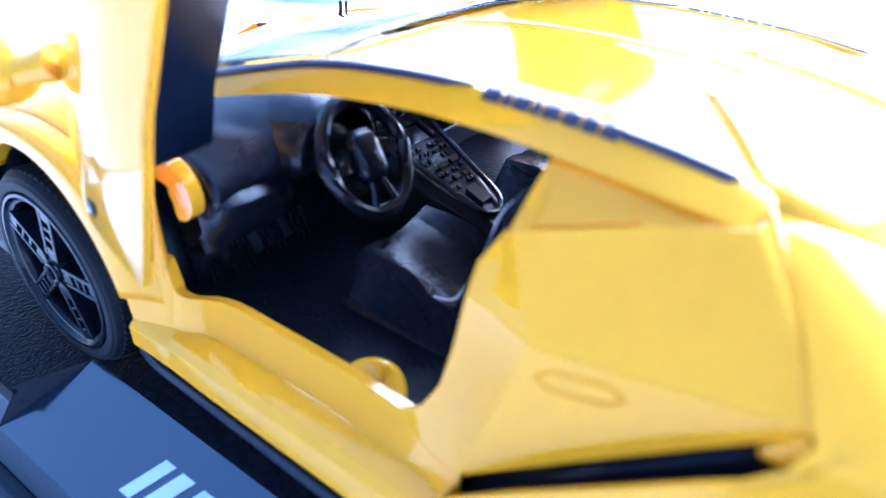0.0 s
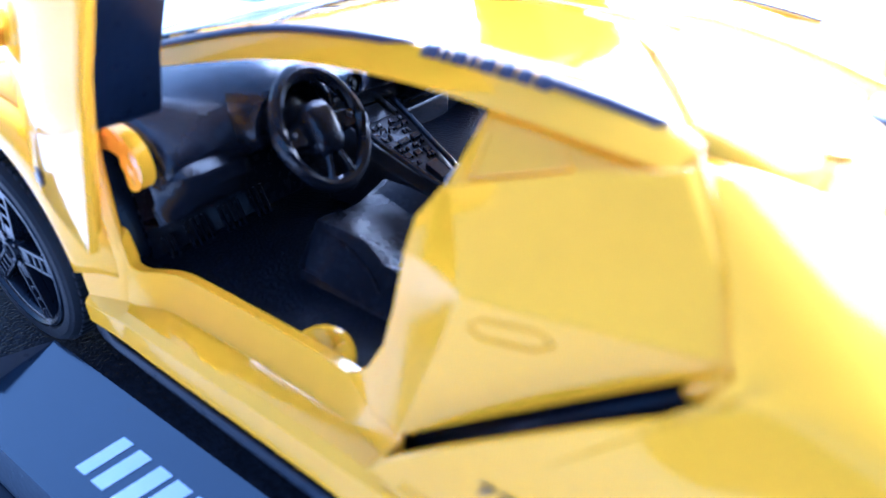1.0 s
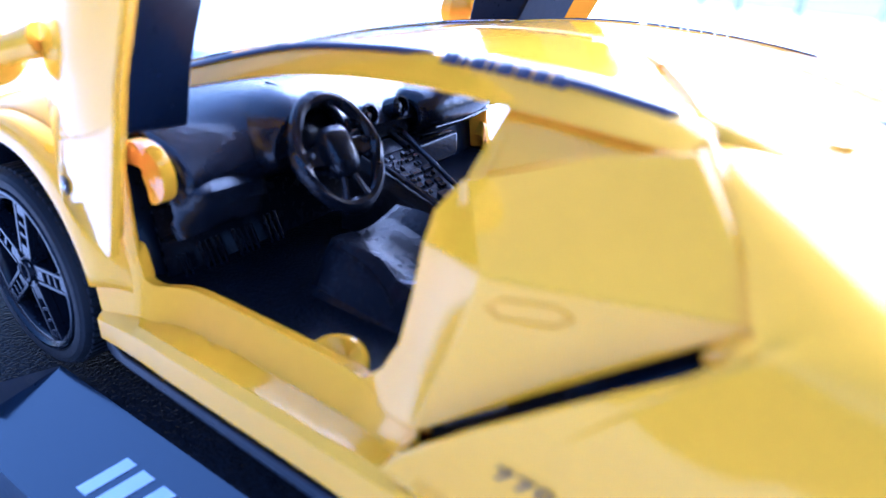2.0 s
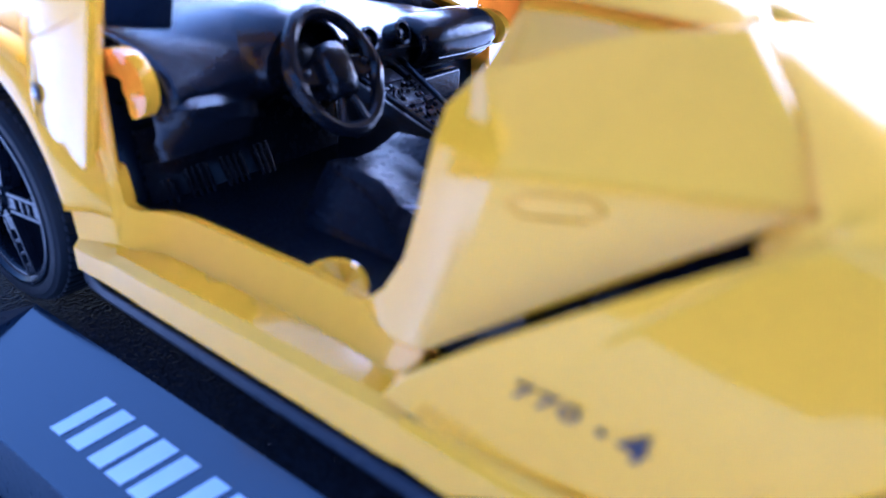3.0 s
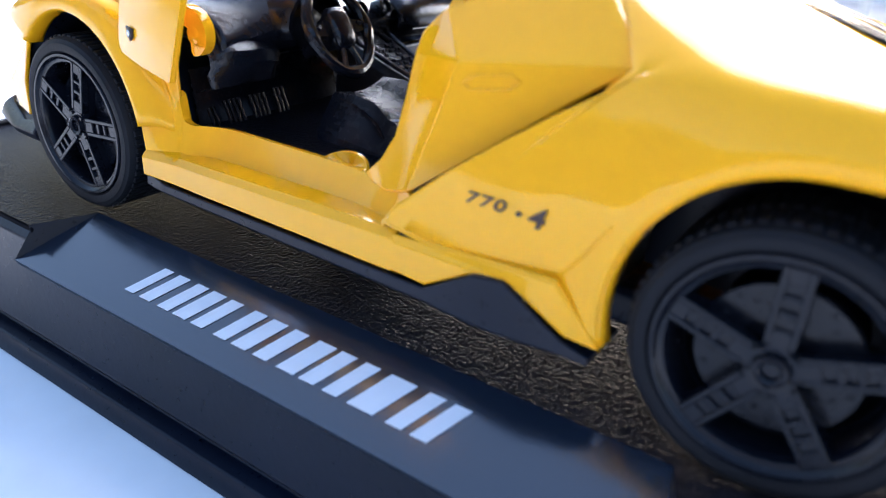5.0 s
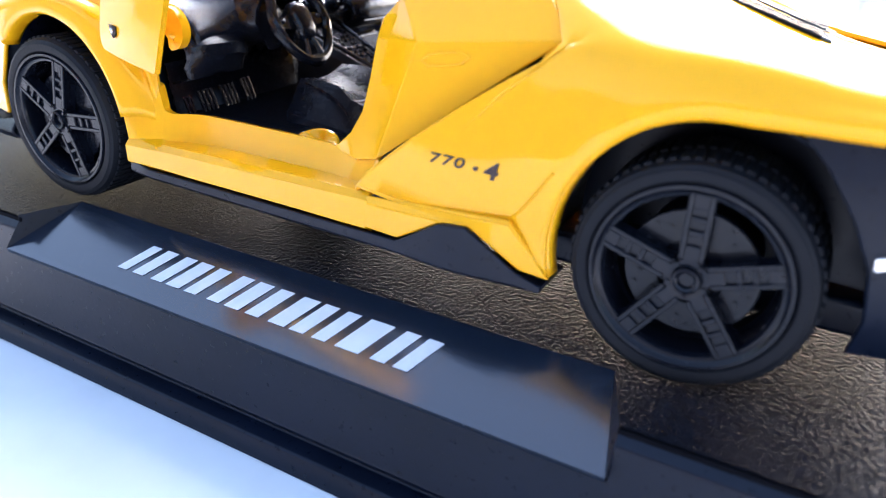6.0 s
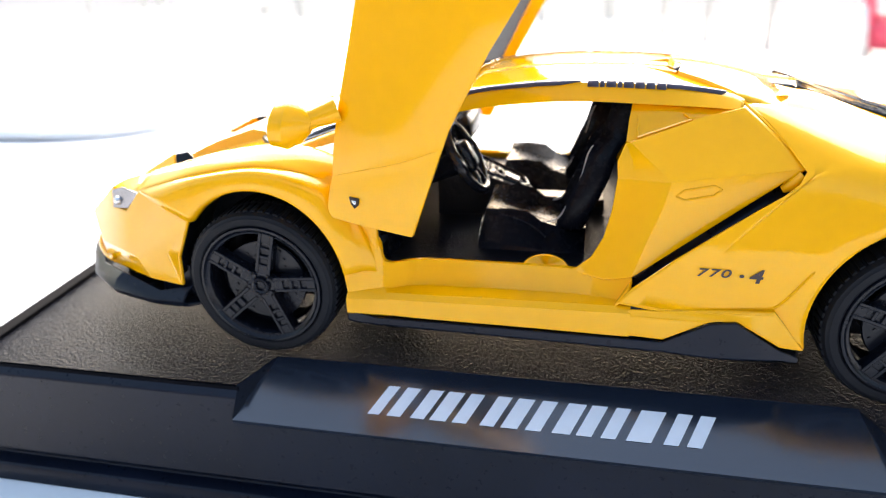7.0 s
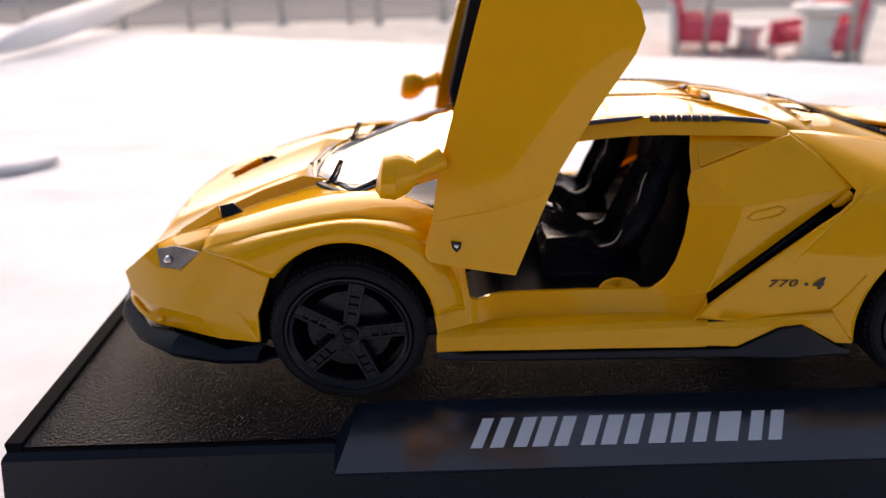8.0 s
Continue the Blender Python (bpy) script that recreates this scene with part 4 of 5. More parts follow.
# ---- cabin ----
def cabin():
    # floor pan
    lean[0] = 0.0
    rows = [[(x, y, z) for y, z in ((-3.6, 1.74), (-3.42, 1.68), (-2.4, 1.66), (0.0, 1.66), (2.4, 1.66), (3.42, 1.68), (3.6, 1.74))] for x in (-4.5, -1.5, 1.6)]
    part("floor_pan", loft(rows), PAN, CAR, "black moulded cabin floor", thick=0.05, bevel=0.04)
    # footwell bulkhead with grouped ribs
    rows = [[(-3.0 + d, y, 0.98), (-3.1 + d, y, 1.1), (-3.6 + d, y, 1.7), (-3.75 + 0.5 * d, y, 2.6)] for y, d in ((-3.4, 0), (-0.1, 0), (0.1, -0.6), (3.5, -0.6))]
    part("bulkhead", loft(rows), SEAT, CAR, thick=0.05)
    for y, z, count in ((-3.25, 1.80, 2), (-2.92, 1.86, 4), (-2.36, 1.86, 4), (-1.82, 1.90, 3)):
        for j in range(count):
            part("pedal_rib", tube([(-3.40, y + 0.10 * j + 0.03, z - 0.22), (-3.52, y + 0.10 * j - 0.02, z + 0.20)], 0.03, 6), SEAT, CAR)
    # dashboard
    g = [
        [(-3.1, -3.3, 2.7), (-3.2, -2.6, 2.75), (-3.0, -1.6, 2.9), (-3.0, -0.6, 2.9), (-3.0, 0.6, 2.9), (-3.0, 1.8, 2.85), (-3.1, 2.7, 2.8)],
        [(-3.0, -3.35, 3.05), (-3.0, -2.7, 3.15), (-2.8, -1.6, 3.35), (-2.9, -0.6, 3.3), (-2.8, 0.6, 3.3), (-2.7, 1.8, 3.2), (-2.8, 2.75, 3.15)],
        [(-3.3, -3.3, 3.35), (-3.35, -2.7, 3.5), (-3.1, -1.6, 3.85), (-3.3, -0.6, 3.6), (-3.2, 0.6, 3.55), (-3.0, 1.8, 3.5), (-3.1, 2.75, 3.4)],
        [(-4.2, -3.2, 3.55), (-4.2, -2.6, 3.62), (-4.0, -1.6, 3.9), (-4.2, -0.6, 3.72), (-4.2, 0.6, 3.7), (-4.1, 1.8, 3.68), (-4.2, 2.9, 3.55)],
        [(-5.6, -2.9, 3.55), (-5.9, -2.2, 3.6), (-6.2, -1.4, 3.62), (-6.5, -0.5, 3.62), (-6.5, 0.5, 3.62), (-6.1, 1.6, 3.6), (-5.6, 2.9, 3.55)],
    ]
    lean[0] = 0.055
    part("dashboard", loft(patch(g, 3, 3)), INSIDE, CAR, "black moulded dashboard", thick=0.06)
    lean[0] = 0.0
    # console
    g = [[(-3.0, -0.68, 2.9), (-3.0, 0.68, 2.9)], [(-1.9, -0.60, 2.47), (-1.9, 0.44, 2.47)], [(-1.15, -0.46, 2.18), (-1.15, 0.16, 2.18)], [(-0.9, -0.44, 2.02), (-0.9, 0.16, 2.02)], [(0.6, -0.40, 1.95), (0.6, 0.30, 1.95)]]
    body = bmesh.new()
    rows = []
    for (a, b) in g:
        rows.append([(a[0], a[1] - 0.12, 1.1), (a[0], a[1], a[2] - 0.1), (a[0], a[1] + 0.12, a[2]), (b[0], b[1] - 0.12, b[2]), (b[0], b[1], b[2] - 0.1), (b[0], b[1] + 0.12, 1.1)])
    loft(rows, body)
    con = part("console", body, CONSOLE, CAR, "black centre console with raised switches", thick=0.05, bevel=0.04)
    def on_top(x, y, up):
        t = (x + 3.0) / 1.8
        return (x, y, 2.9 - 0.7 * t + up)

    for side in (-1, 1):
        y = lambda x: -0.07 * (x + 3.0) / 1.9 * 2 + side * (0.56 - 0.17 * (x + 3.0))
        part("rail", tube(smoothed([on_top(x, y(x), 0.10) for x in (-3.0, -2.4, -1.8, -1.3)] + [on_top(-1.14, -0.13 + side * 0.16, 0.07), on_top(-1.08, -0.13, 0.06)], 4), 0.045, 8), INSIDE, con, "raised console rail")

    def key(x, y, w, h, up, name="switch"):
        """A small raised block on the console's slope, drawn in as the console narrows."""
        y, h = -0.147 * (x + 3.0) / 1.9 + y * (1 - 0.30 * (x + 3.0)), h * (1 - 0.25 * (x + 3.0))
        x0, x1 = on_top(x - w, 0, 0), on_top(x + w, 0, 0)
        rows = [[(q[0], y - h, q[2] - 0.04), (q[0] + e, y - h + 0.012, q[2] + up), (q[0] + e, y + h - 0.012, q[2] + up), (q[0], y + h, q[2] - 0.04)] for q, e in ((x0, 0.012), (x1, -0.012))]
        bm = loft(rows)
        bmesh.ops.holes_fill(bm, edges=bm.edges[:])
        part(name, bm, INSIDE, con)

    # screen with its frame, two banks of keys, slanting toggles, selector block
    key(-2.74, 0.0, 0.15, 0.30, 0.05, "screen")
    for y in (-0.38, 0.38):
        key(-2.74, y, 0.17, 0.05, 0.10, "screen_frame")
    rnd = random.Random(4)
    for x, ys, w, h in ((-2.48, (-0.40, -0.27, -0.14, 0.14, 0.27, 0.40), 0.04, 0.05), (-2.36, (-0.38, -0.2, 0.0, 0.2, 0.38), 0.03, 0.075), (-2.24, (-0.40, -0.30, -0.20, 0.22, 0.34), 0.045, 0.035),
                        (-2.10, (-0.36, 0.0, 0.36), 0.05, 0.14), (-1.96, (-0.38, -0.26, -0.12, 0.12, 0.24, 0.38), 0.035, 0.04), (-1.84, (-0.30, 0.02, 0.34), 0.05, 0.10), (-1.70, (-0.34, -0.2, 0.2, 0.34), 0.04, 0.05)):
        for y in ys:
            key(x + rnd.uniform(-0.015, 0.015), y, w, h, rnd.uniform(0.05, 0.11))
    key(-1.42, 0.0, 0.16, 0.20, 0.12, "selector")
    # instrument cowl, passenger roll, vents, glove box
    rows = [[(x, -1.6 + r * math.cos(radians(a)), z + 0.85 * r * math.sin(radians(a))) for a in range(-20, 201, 20)] for x, r, z in ((-2.65, 0.60, 3.28), (-2.75, 0.70, 3.30), (-3.3, 0.74, 3.30), (-4.0, 0.62, 3.3), (-4.6, 0.3, 3.35))]
    part("instrument_cowl", loft(patch(rows, 1, 2)), INSIDE, CAR, "black hooded instrument cowl", thick=0.06)
    rows = [[(-2.98 + r * math.cos(radians(a)), y, 3.16 + r * 0.8 * math.sin(radians(a))) for a in range(-120, 121, 20)] for y, r in ((0.70, 0.30), (0.85, 0.46), (1.5, 0.50), (2.2, 0.47), (2.6, 0.38), (2.72, 0.2))]
    part("passenger_roll", loft(patch(rows, 1, 2)), INSIDE, CAR, "black padded dashboard roll", thick=0.05)
    part("seam", tube([(-2.52, 0.95, 2.98), (-2.48, 1.6, 2.97), (-2.56, 2.5, 2.98)], 0.022, 6), INSIDE, CAR)
    part("glove_box", box((-3.10, 0.85, 2.17), (-2.85, 2.06, 2.62)), INSIDE, CAR, bevel=0.08)
    for y, z in ((-0.35, 3.4), (0.35, 3.4)):
        bm = bmesh.new()
        q = Vector((0.9, 0, 0.35)).to_track_quat("Z", "Y")
        c0 = Vector((-2.78, y, z))
        rings = [[bm.verts.new(P(*(c0 + q @ Vector((r * math.cos(2 * math.pi * k / 20), r * math.sin(2 * math.pi * k / 20), h))))) for k in range(20)] for r, h in ((0.17, -0.2), (0.17, 0.06), (0.13, 0.08), (0.12, 0.0), (0.05, 0.0), (0.04, 0.03), (0.001, 0.03))]
        for a, c in zip(rings, rings[1:]):
            for k in range(20):
                bm.faces.new((a[k], a[(k + 1) % 20], c[(k + 1) % 20], c[k]))
        part("air_vent", bm, INSIDE, CAR, "round black air vent")
    # padded knee bolster under the dashboard's outer end, with a crease above it
    rows = [[(x, y, z) for x, z in ((-3.7, 3.12), (-3.35, 3.16 - sag), (-3.02 + run, 3.10 - sag), (-2.86 + run, 2.98 - sag), (-2.84 + run, 2.80 - sag), (-2.95 + run, 2.60), (-3.1, 2.42), (-3.5, 2.3))] for y, run, sag in ((-3.5, -0.25, 0.06), (-3.3, -0.08, 0.0), (-2.9, 0.0, 0.0), (-2.5, -0.02, 0.02), (-2.2, -0.10, 0.10))]
    part("knee_bolster", loft(patch(rows, 1, 2)), INSIDE, CAR, "black rounded knee bolster", thick=0.04)
    part("dash_crease", tube(smoothed([(-3.25, -3.35, 3.24), (-3.12, -2.8, 3.26), (-3.05, -2.25, 3.24)], 4), 0.035, 6), INSIDE, CAR)
    for y in (-2.3, -0.9):
        part("dash_seam", tube(smoothed([(-3.02, y, 3.52), (-3.5, y * 0.98, 3.66), (-4.4, y * 0.95, 3.72)], 4), 0.022, 6), INSIDE, CAR)
    # steering wheel
    c = Vector((-2.2, -1.56, 3.27))
    n = Vector((0.86, -0.02, 0.5)).normalized()
    u = n.cross(Vector((0, 0, 1))).normalized()
    w = u.cross(n)
    ring = [c + (u * math.cos(a) * 0.65 * (1 - 0.03 * math.sin(2 * a) ** 2) + w * math.sin(a) * 0.75) for a in [2 * math.pi * i / 48 for i in range(48)]]
    st = part("steering_wheel", tube(ring, [0.094 + 0.024 * max(0.0, math.cos(4 * 2 * math.pi * i / 48)) ** 2 for i in range(48)], 10, closed=True), INSIDE, CAR, "black flat-hubbed steering wheel")
    bm = bmesh.new()

    def squared(i):
        """A rounded square, drawn out to about a circle's size."""
        a = 2 * math.pi * i / 20
        k = (abs(math.cos(a)) ** 4 + abs(math.sin(a)) ** 4) ** -0.25
        return k * math.cos(a), k * math.sin(a)

    hub = [(0.0, 0.17), (0.12, 0.165), (0.20, 0.14), (0.25, 0.08), (0.27, -0.02), (0.2, -0.2), (0.12, -0.9)]
    q = n.to_track_quat("Z", "Y")
    across, along = 0.92, 1.35
    rings = [[bm.verts.new(P(*(c + q @ Vector((r * squared(i)[0] * across, r * squared(i)[1] * along, h))))) for i in range(20)] for r, h in hub]
    for a, b in zip(rings, rings[1:]):
        for i in range(20):
            bm.faces.new((a[i], a[(i + 1) % 20], b[(i + 1) % 20], b[i]))
    part("hub", bm, INSIDE, st)
    for a in (0, 180):
        d = u * math.cos(radians(a))
        rows = [[c + d * r + w * h + n * e for h, e in ((hw, -0.05), (hw * 0.8, 0.03), (-hw * 0.8, 0.03), (-hw, -0.05))] for r, hw in ((0.2, 0.17), (0.40, 0.12), (0.54, 0.10), (0.64, 0.16))]
        part("spoke", loft(rows), INSIDE, st, thick=0.04)
        part("thumb_key", tube([c + d * 0.44 + w * 0.06 + n * 0.04, c + d * 0.50 + w * 0.02 + n * 0.05], 0.035, 8), CONSOLE, st)
    for a in (254, 286):
        d = u * math.cos(radians(a)) + w * math.sin(radians(a))
        part("lower_spoke", tube([c + d * 0.2, c + d * 0.46 + n * 0.02, c + d * 0.68], [0.06, 0.05, 0.065], 8), INSIDE, st)
    # paddles behind the rim
    for k in (-1, 1):
        part("paddle", tube([c + u * k * 0.42 + w * 0.22 - n * 0.14, c + u * k * 0.46 + w * 0.40 - n * 0.12], [0.05, 0.03], 8), INSIDE, st)


cabin()


def seat(s):
    """A bucket seat: wedge-sided cushion, tall back with bolsters, fine piping with its glints painted pale."""
    y = -1.62 * s
    root = new("seat")
    root.parent = CAR
    root["label"] = "black bucket seat with piping, its glints painted pale"
    prof = [(-1.78, 2.10, 2.10), (-1.68, 2.40, 2.34), (-1.25, 2.42, 2.22), (-0.88, 2.38, 2.12), (-0.62, 2.18, 2.06), (-0.3, 2.10, 2.0), (0.25, 2.05, 1.95)]
    rows = [[(x, y + k, z) for k, z in ((-0.90, 1.1), (-0.90, 1.84 - 0.1 * (x + 1.7)), (-0.62, side), (-0.44, mid + 0.05), (-0.15, mid - 0.02), (0.15, mid - 0.02), (0.44, mid + 0.05), (0.62, side + 0.06), (0.90, 1.84), (0.90, 1.1))] for x, side, mid in prof]
    front = [[(-1.60, py, 1.1 if abs(py - y) > 0.7 else 1.15) for _, py, _ in rows[0]], [(-1.70, py, min(z, 1.80)) for _, py, z in rows[0]]]
    part("cushion", loft(front + rows), SEAT, root, thick=0.06, bevel=0.12)
    for k in (-1, 1):
        part("bolster_seam", tube(smoothed([(-1.56, y + k * 0.66, 2.36), (-1.1, y + k * 0.70, 2.28), (-0.7, y + k * 0.78, 2.12), (-0.5, y + k * 0.86, 1.98)], 4), 0.02, 6), SEAT, root)
    back = [(-0.05, 2.05, 0.66), (0.18, 2.62, 0.72), (0.41, 3.16, 0.70), (0.52, 3.55, 0.60), (0.66, 3.78, 0.46), (0.82, 3.95, 0.37), (0.90, 4.2, 0.36), (0.95, 4.45, 0.32)]
    rows = [[(x + 0.22, y - w * 0.96, z), (x - 0.04, y - w, z), (x - 0.26, y - w * 0.82, z), (x - 0.02, y - w * 0.5, z), (x, y, z), (x - 0.02, y + w * 0.5, z), (x - 0.26, y + w * 0.82, z), (x - 0.04, y + w, z), (x + 0.22, y + w * 0.96, z)] for x, z, w in back]
    rows.append([(x + 0.12, y + (py - y) * 0.8, z + 0.12) for x, py, z in rows[-1]])
    part("backrest", loft(patch(rows, 2, 3)), SEAT, root, thick=0.10)
    for z, x in ((2.5, 0.13), (2.95, 0.32), (3.4, 0.48)):
        part("back_seam", tube([(x - 0.02, y - 0.34, z), (x - 0.01, y, z - 0.05), (x - 0.02, y + 0.34, z)], 0.018, 6), INSIDE, root)
    for k in (-1, 1):
        pts = smoothed([(-0.60, y + k * 0.60, 2.18), (-0.29, y + k * 0.60, 2.28), (-0.09, y + k * 0.60, 2.64), (0.13, y + k * 0.59, 3.17), (0.23, y + k * 0.50, 3.57), (0.37, y + k * 0.40, 3.76), (0.55, y + k * 0.33, 3.90)], 5)
        part("piping", tube(pts, 0.015, 6), PIPING_GLINT, root, "piping with its glint painted pale")


for s in SIDES:
    seat(s)

# closing the shell under and behind the cabin
part("rear_bulkhead", loft([[(1.55, y, z) for z in (1.0, 2.5, 3.6)] + [(1.6, y * 0.8, 4.6)] for y in (-3.1, 0, 3.1)]), MATT_BLACK, CAR, thick=0.05)
part("chassis", box((-9.6, -2.9, 0.52), (8.6, 2.9, 1.04)), BLACK, CAR, "black chassis plate", bevel=0.1)
for s in SIDES:
    for cx in (-5.65, 5.7):
        rows = [[(cx + 1.95 * math.cos(radians(a)), -4.0 * s, 1.42 + 1.98 * math.sin(radians(a))), (cx + 1.95 * math.cos(radians(a)), -2.6 * s, 1.42 + 1.98 * math.sin(radians(a)))] for a in range(-10, 191, 12)]
        part("wheel_arch", loft(rows), BLACK, CAR, thick=0.04)
        bm = poly([(cx + 1.95 * math.cos(radians(a)), -2.6 * s, 1.42 + 1.98 * math.sin(radians(a))) for a in range(-10, 191, 12)], [tuple(range(17))])
        part("arch_wall", bm, BLACK, CAR)

for s in SIDES:
    part("arch_filler", box((-8.2, min(-3.7 * s, -2.4 * s), 0.74), (-7.5, max(-3.7 * s, -2.4 * s), 1.5)), BLACK, CAR, bevel=0.05)


# ---- small print on the car ----
def laid_on(me, name, k, s, lift):
    """Moves a flat print in car space along y onto the panel's outer skin."""
    tree = BVHTree.FromPolygons([v.co for v in SKIN[name][k].data.vertices], [p.vertices for p in SKIN[name][k].data.polygons])
    for v in me.vertices:
        depth = v.co.y
        hit = tree.ray_cast(Vector((v.co.x, -0.08 * s, v.co.z)), Vector((0, s, 0)))
        if hit[0] is not None:
            v.co.y = hit[0].y - s * (lift * CM) + depth


def number():
    for k, s in enumerate(SIDES):
        for body, x, z, size in (("770", 2.08, 2.20, 0.20), (".", 2.74, 2.22, 0.36), ("4", 2.90, 2.14, 0.32)):
            cu = bpy.data.curves.new("number", "FONT")
            cu.body, cu.size, cu.extrude, cu.shear = body, size * CM, 0.00003, 0.2
            cu.space_character, cu.offset = 1.15, 0.00002 if body == "770" else 0.00008
            ob = new("number", cu)
            me = bpy.data.meshes.new_from_object(ob)
            bpy.data.objects.remove(ob)
            me.transform(Matrix.Diagonal((1.62 if body == "770" else 1.25, 1, 1, 1)))
            turn = Matrix.Rotation(radians(90), 4, "X") if s > 0 else Matrix.Rotation(radians(180), 4, "Z") @ Matrix.Rotation(radians(90), 4, "X")
            at = Vector(((x if s > 0 else 5.2 - x) * CM, 0, z * CM))
            me.transform(Matrix.Translation(at) @ turn)
            laid_on(me, "side", k, s, 0.056)
            me.materials.append(PRINT_BLACK)
            n = new("number", me)
            n.parent = CAR
            n["label"] = "black printed number"
        # raised lozenge on the shoulder
        ring = [(1.70, 3.42), (1.82, 3.52), (2.28, 3.60), (2.40, 3.54), (2.28, 3.44), (1.82, 3.36)]
        loz = part("lozenge", tube([(x, 0.0, z) for x, z in smoothed_ring(ring)], 0.017, 6, closed=True), YELLOW, CAR)
        laid_on(loz.data, "quarter", k, s, 0.052)


def smoothed_ring(ring):
    n = 8
    return [(a[0] + (b[0] - a[0]) * i / n, a[1] + (b[1] - a[1]) * i / n) for a, b in zip(ring, ring[1:] + ring[:1]) for i in range(n)]


number()


# ---- beyond the table ----
def W(x, y, z):
    """Metres of the yard into the centimetres of P()."""
    return (x * 100, y * 100 - MID, z * 100 - LIFT)


YARD = -1.78
bm = bmesh.new()
bmesh.ops.create_grid(bm, x_segments=60, y_segments=60, size=90)
for v in bm.verts:
    v.co.z = YARD
tagged(part("ground", bm, GROUND), "pale concrete yard in daylight", "ground", kind="structure")


def slab(name, a, b, mat, label, category="wall", bevel=0.5):
    ob = part(name, box(W(*a), W(*b)), mat, bevel=bevel)
    return tagged(ob, label, category, kind="structure")


slab("road", (-60, 15.6, YARD - 0.1), (60, 24, YARD + 0.02), ASPHALT, "grey asphalt road past the yard", "road")
slab("terrace", (-8, -4, -0.95), (8, 1.1, -0.78), GROUND, "pale concrete terrace under the table", "terrace")
slab("wall_north", (-60, 27.0, YARD), (60, 27.3, YARD + 3.0), WALL, "pale rendered boundary wall across the road", "wall")
# Unseen dark wall, added behind the camera to darken fill and reflections.
slab("unseen_wall_south", (-8, -3.4, -0.78), (8, -3.1, 1.5), UNSEEN_WALL, "unseen dark wall added behind the camera to cut fill and reflections", "wall")


def moulded(name, rows, mat, parent, thick=0.02, closed=False):
    bm = bmesh.new()
    g = [[bm.verts.new(Vector(p)) for p in r] for r in rows]
    for r, q in zip(g, g[1:]):
        n = len(r)
        for i in range(n if closed else n - 1):
            bm.faces.new((r[i], r[(i + 1) % n], q[(i + 1) % n], q[i]))
    me = bpy.data.meshes.new(name)
    bmesh.ops.recalc_face_normals(bm, faces=bm.faces[:])
    bm.to_mesh(me)
    bm.free()
    me.materials.append(mat)
    for p in me.polygons:
        p.use_smooth = True
    ob = new(name, me)
    ob.parent = parent
    s = ob.modifiers.new("thickness", "SOLIDIFY")
    s.thickness, s.offset = thick, 0
    return ob


def chair(at, turn, label):
    """A red armchair: tall curved back, low arms, seat, white side frame and four legs; it faces -y."""
    ch = new("garden_armchair")
    ch.matrix_basis = Matrix.Translation(at) @ Matrix.Rotation(radians(turn), 4, "Z")
    tagged(ch, label, "armchair", "red armchairs in the yard")
    moulded("seat", [[(x, y, 0.36 + 0.03 * math.cos(x * 5)) for x in (-0.34, -0.15, 0.0, 0.15, 0.34)] for y in (-0.40, -0.15, 0.1, 0.3)], RED, ch, 0.10)
    moulded("backrest", [[(x * k, 0.30 + lean - 0.5 * x * x, z) for x in (-0.40, -0.25, 0.0, 0.25, 0.40)] for z, k, lean in ((0.22, 0.95, 0.0), (0.45, 1.0, 0.05), (0.72, 1.0, 0.12), (0.80, 0.95, 0.14))], RED, ch, 0.07)
    for sx in (-1, 1):
        moulded("arm", [[(sx * 0.40, y, z) for y in (-0.42, -0.1, 0.26)] for z in (0.16, 0.36, 0.50)], RED, ch, 0.07)
        moulded("side_frame", [[(sx * 0.45, y - 0.05, z), (sx * 0.45, y + 0.05, z)] for y, z in ((0.30, 0.0), (0.34, 0.4), (0.40, 0.72))], FRAME, ch, 0.05)
        for y in (-0.38, 0.28):
            moulded("leg", [[(sx * 0.36 - 0.03, y, z), (sx * 0.36 + 0.03, y, z)] for z in (0.2, 0.1, 0.0)], FRAME, ch, 0.06)


FRAME = material("white_frame_paint", (0.78, 0.77, 0.75), 0.5, vary=0.06, grain=5)
chair((3.82, 10.9, YARD), 70, "red moulded armchair with white legs facing a low table")
chair((5.05, 9.85, YARD), -62, "red moulded armchair with white legs facing a low table")


def garden_table(x, y, high, wide, label):
    t = new("garden_table")
    t.matrix_basis = Matrix.Translation((x, y, YARD)) @ Matrix.Diagonal((wide, wide, high, 1))
    tagged(t, label, "table")
    disc = [(math.cos(a), math.sin(a)) for a in [2 * math.pi * i / 24 for i in range(24)]]
    moulded("tabletop", [[(r * c, r * q, z) for c, q in disc] for r, z in ((0.02, 0.46), (0.3, 0.46), (0.34, 0.44), (0.3, 0.42))], FRAME, t, 0.02, True)
    moulded("column", [[(r * c, r * q, z) for c, q in disc] for r, z in ((0.2, 0.05), (0.16, 0.2), (0.2, 0.42))], FRAME, t, 0.02, True)
    moulded("foot_plate", [[(r * c, r * q, z) for c, q in disc] for r, z in ((0.02, 0.06), (0.34, 0.05), (0.36, 0.0))], GREY, t, 0.02, True)


garden_table(4.45, 10.6, 0.85, 0.8, "low white garden table on a grey foot plate")
garden_table(4.85, 9.45, 1.63, 1.05, "tall round white garden table between red armchairs")


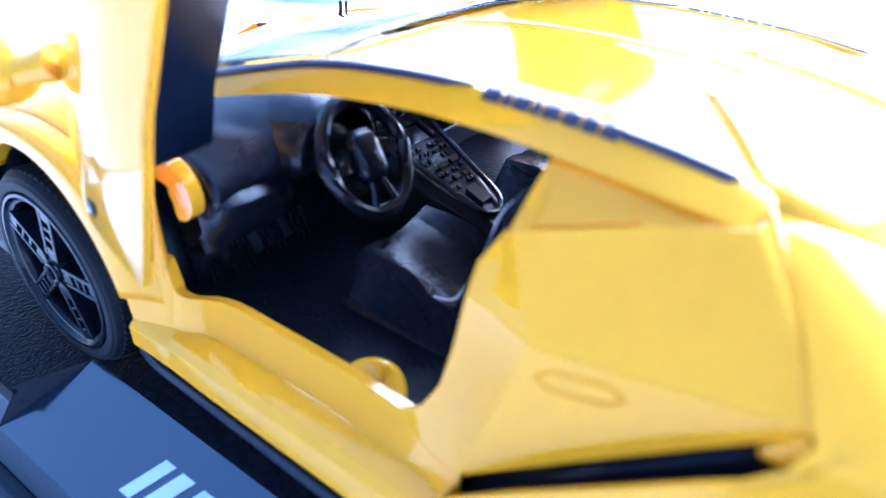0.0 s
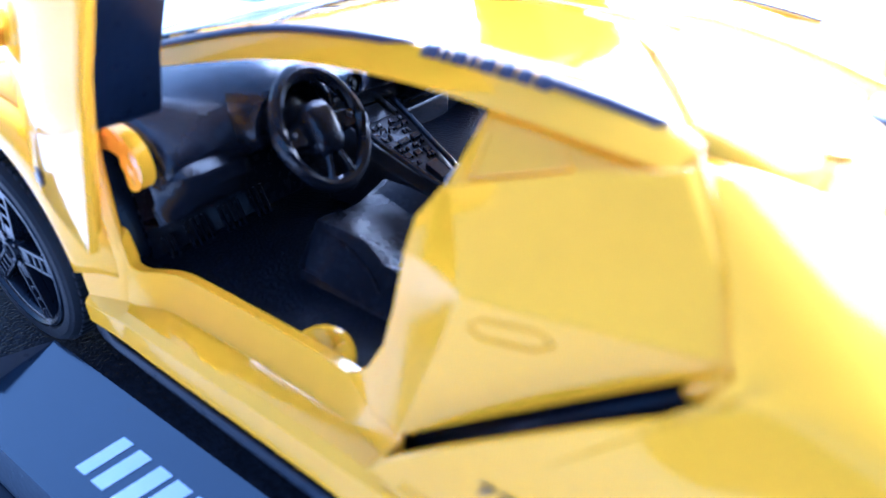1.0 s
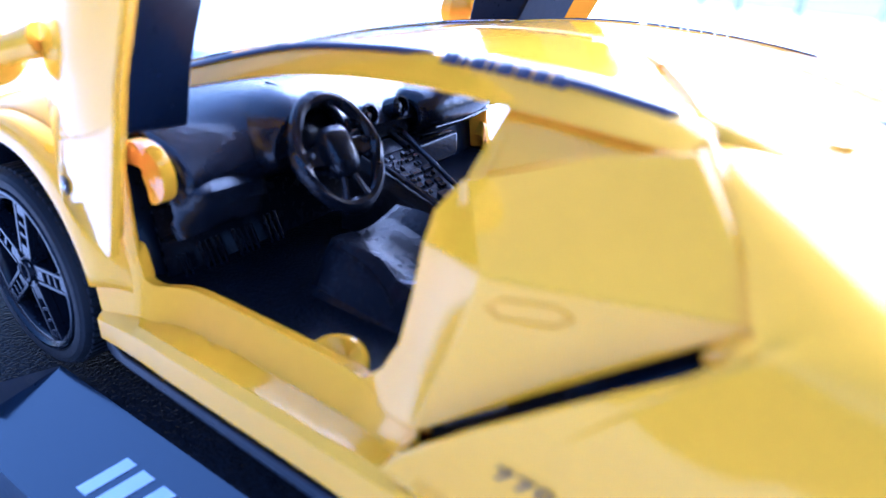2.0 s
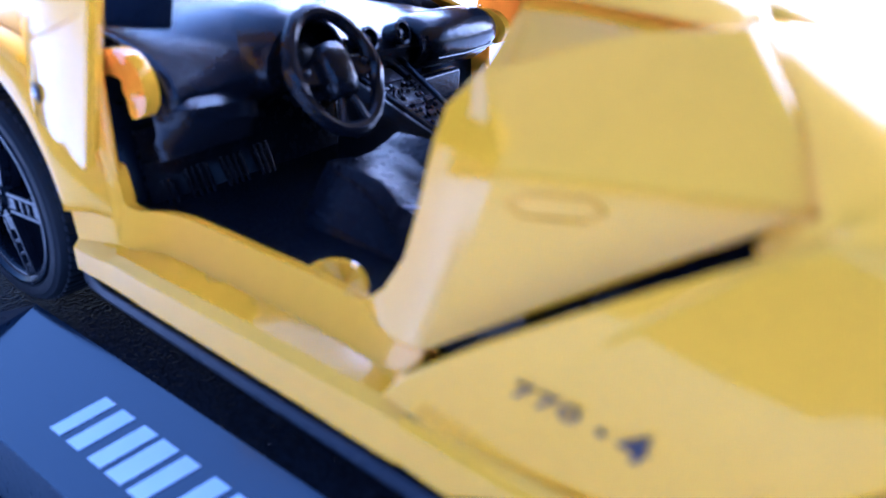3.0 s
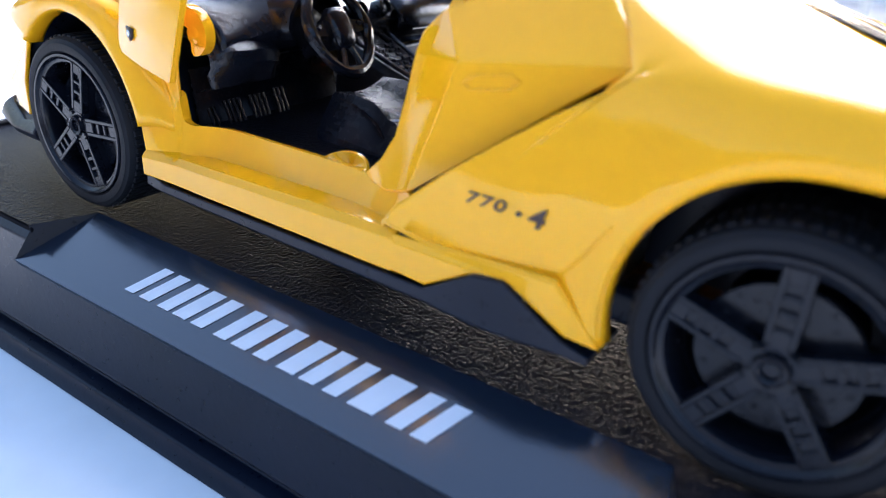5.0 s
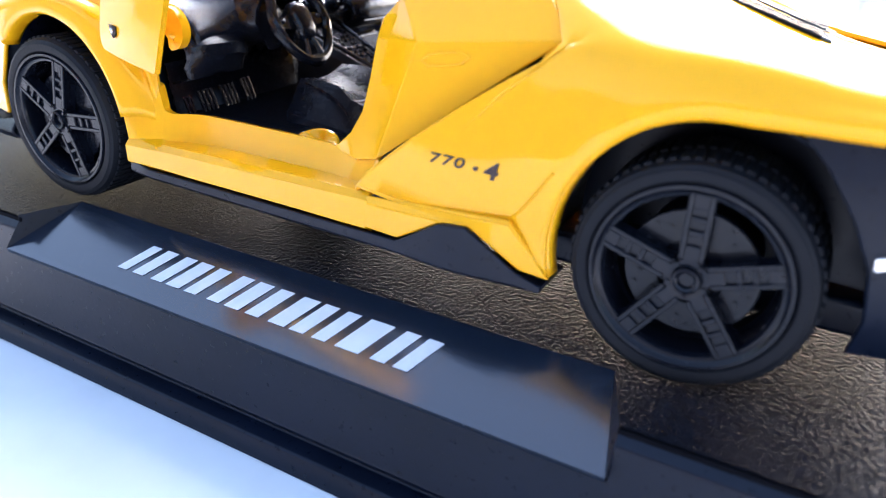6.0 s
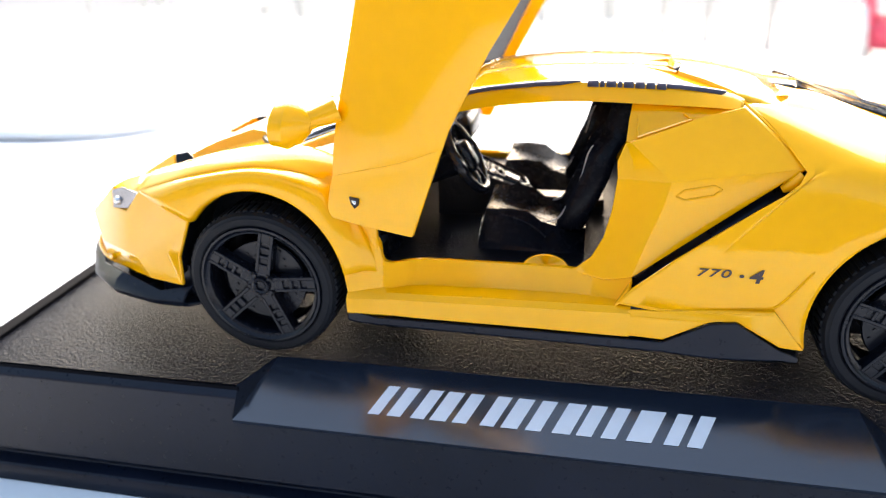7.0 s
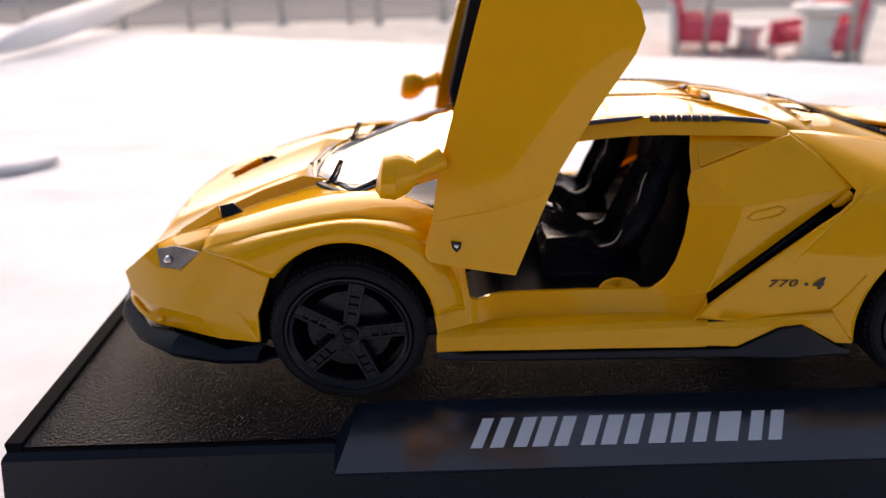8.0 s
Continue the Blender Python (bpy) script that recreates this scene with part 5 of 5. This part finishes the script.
def post(x, y, r=0.055, h=4.2):
    bm = bmesh.new()
    bmesh.ops.create_cone(bm, cap_ends=True, segments=16, radius1=r, radius2=r * 0.95, depth=h)
    bmesh.ops.create_cone(bm, cap_ends=True, segments=16, radius1=r * 1.6, radius2=r * 1.2, depth=0.06, matrix=Matrix.Translation((0, 0, 0.03 - h / 2)))
    bmesh.ops.translate(bm, verts=bm.verts[:], vec=(x, y, YARD + h / 2))
    tagged(part("metal_post", bm, POST), "pale grey round post set in the yard", "post", "posts across the yard")


POST = material("post_paint", (0.5, 0.48, 0.45), 0.6, vary=0.12, grain=4)
for x, y in ((1.0, 13.2), (1.6, 12.4), (2.36, 11.5), (3.79, 10.5), (5.3, 9.5)):
    post(x, y)
for k in range(12):
    post(-11.5 + 1.05 * k + 0.25 * math.sin(k * 2.3), 15.2 + 0.25 * math.sin(k * 1.7), 0.05 + 0.02 * (k % 3), 2.4)

def strap(name, pts, widths, label, category, mat):
    rows = []
    for (x, y, z), w in zip(smoothed(pts, 6), smoothed([(w, 0, 0) for w in widths], 6)):
        rows.append([(x, y - w.x, z), (x, y - w.x * 0.6, z + 0.2), (x, y, z + 0.3), (x, y + w.x * 0.6, z + 0.2), (x, y + w.x, z)])
    tagged(part(name, loft(rows), mat, thick=0.15), label, category)


PALE = material("pale_grey_plastic", (0.82, 0.82, 0.83), 0.5, vary=0.06, grain=8)
strap("tapered_strip", [(-24.3, 21.4, -2.75), (-25.6, 21.4, -2.70), (-29, 21.0, -2.55), (-36, 20.4, -2.4), (-46, 19.0, -2.3)], [0.1, 1.7, 2.8, 3.0, 2.4], "pale grey tapered strip lying on the white table", "spoon", PALE)
# a pale tapered arm reaching away over the table's far edge
ladle = tube(smoothed([(-46.5, 54.0, -1.9), (-45.6, 57.5, -1.4), (-44.6, 63, -0.9), (-43.6, 71, -0.4), (-42.4, 82, 0.4), (-40.6, 94, 1.4)], 5), [0.12 + 1.25 * min(1.0, i / 9) ** 0.7 for i in range(26)], 14)
tagged(part("plastic_arm", ladle, PALE), "pale grey plastic arm resting on the table edge", "ladle")
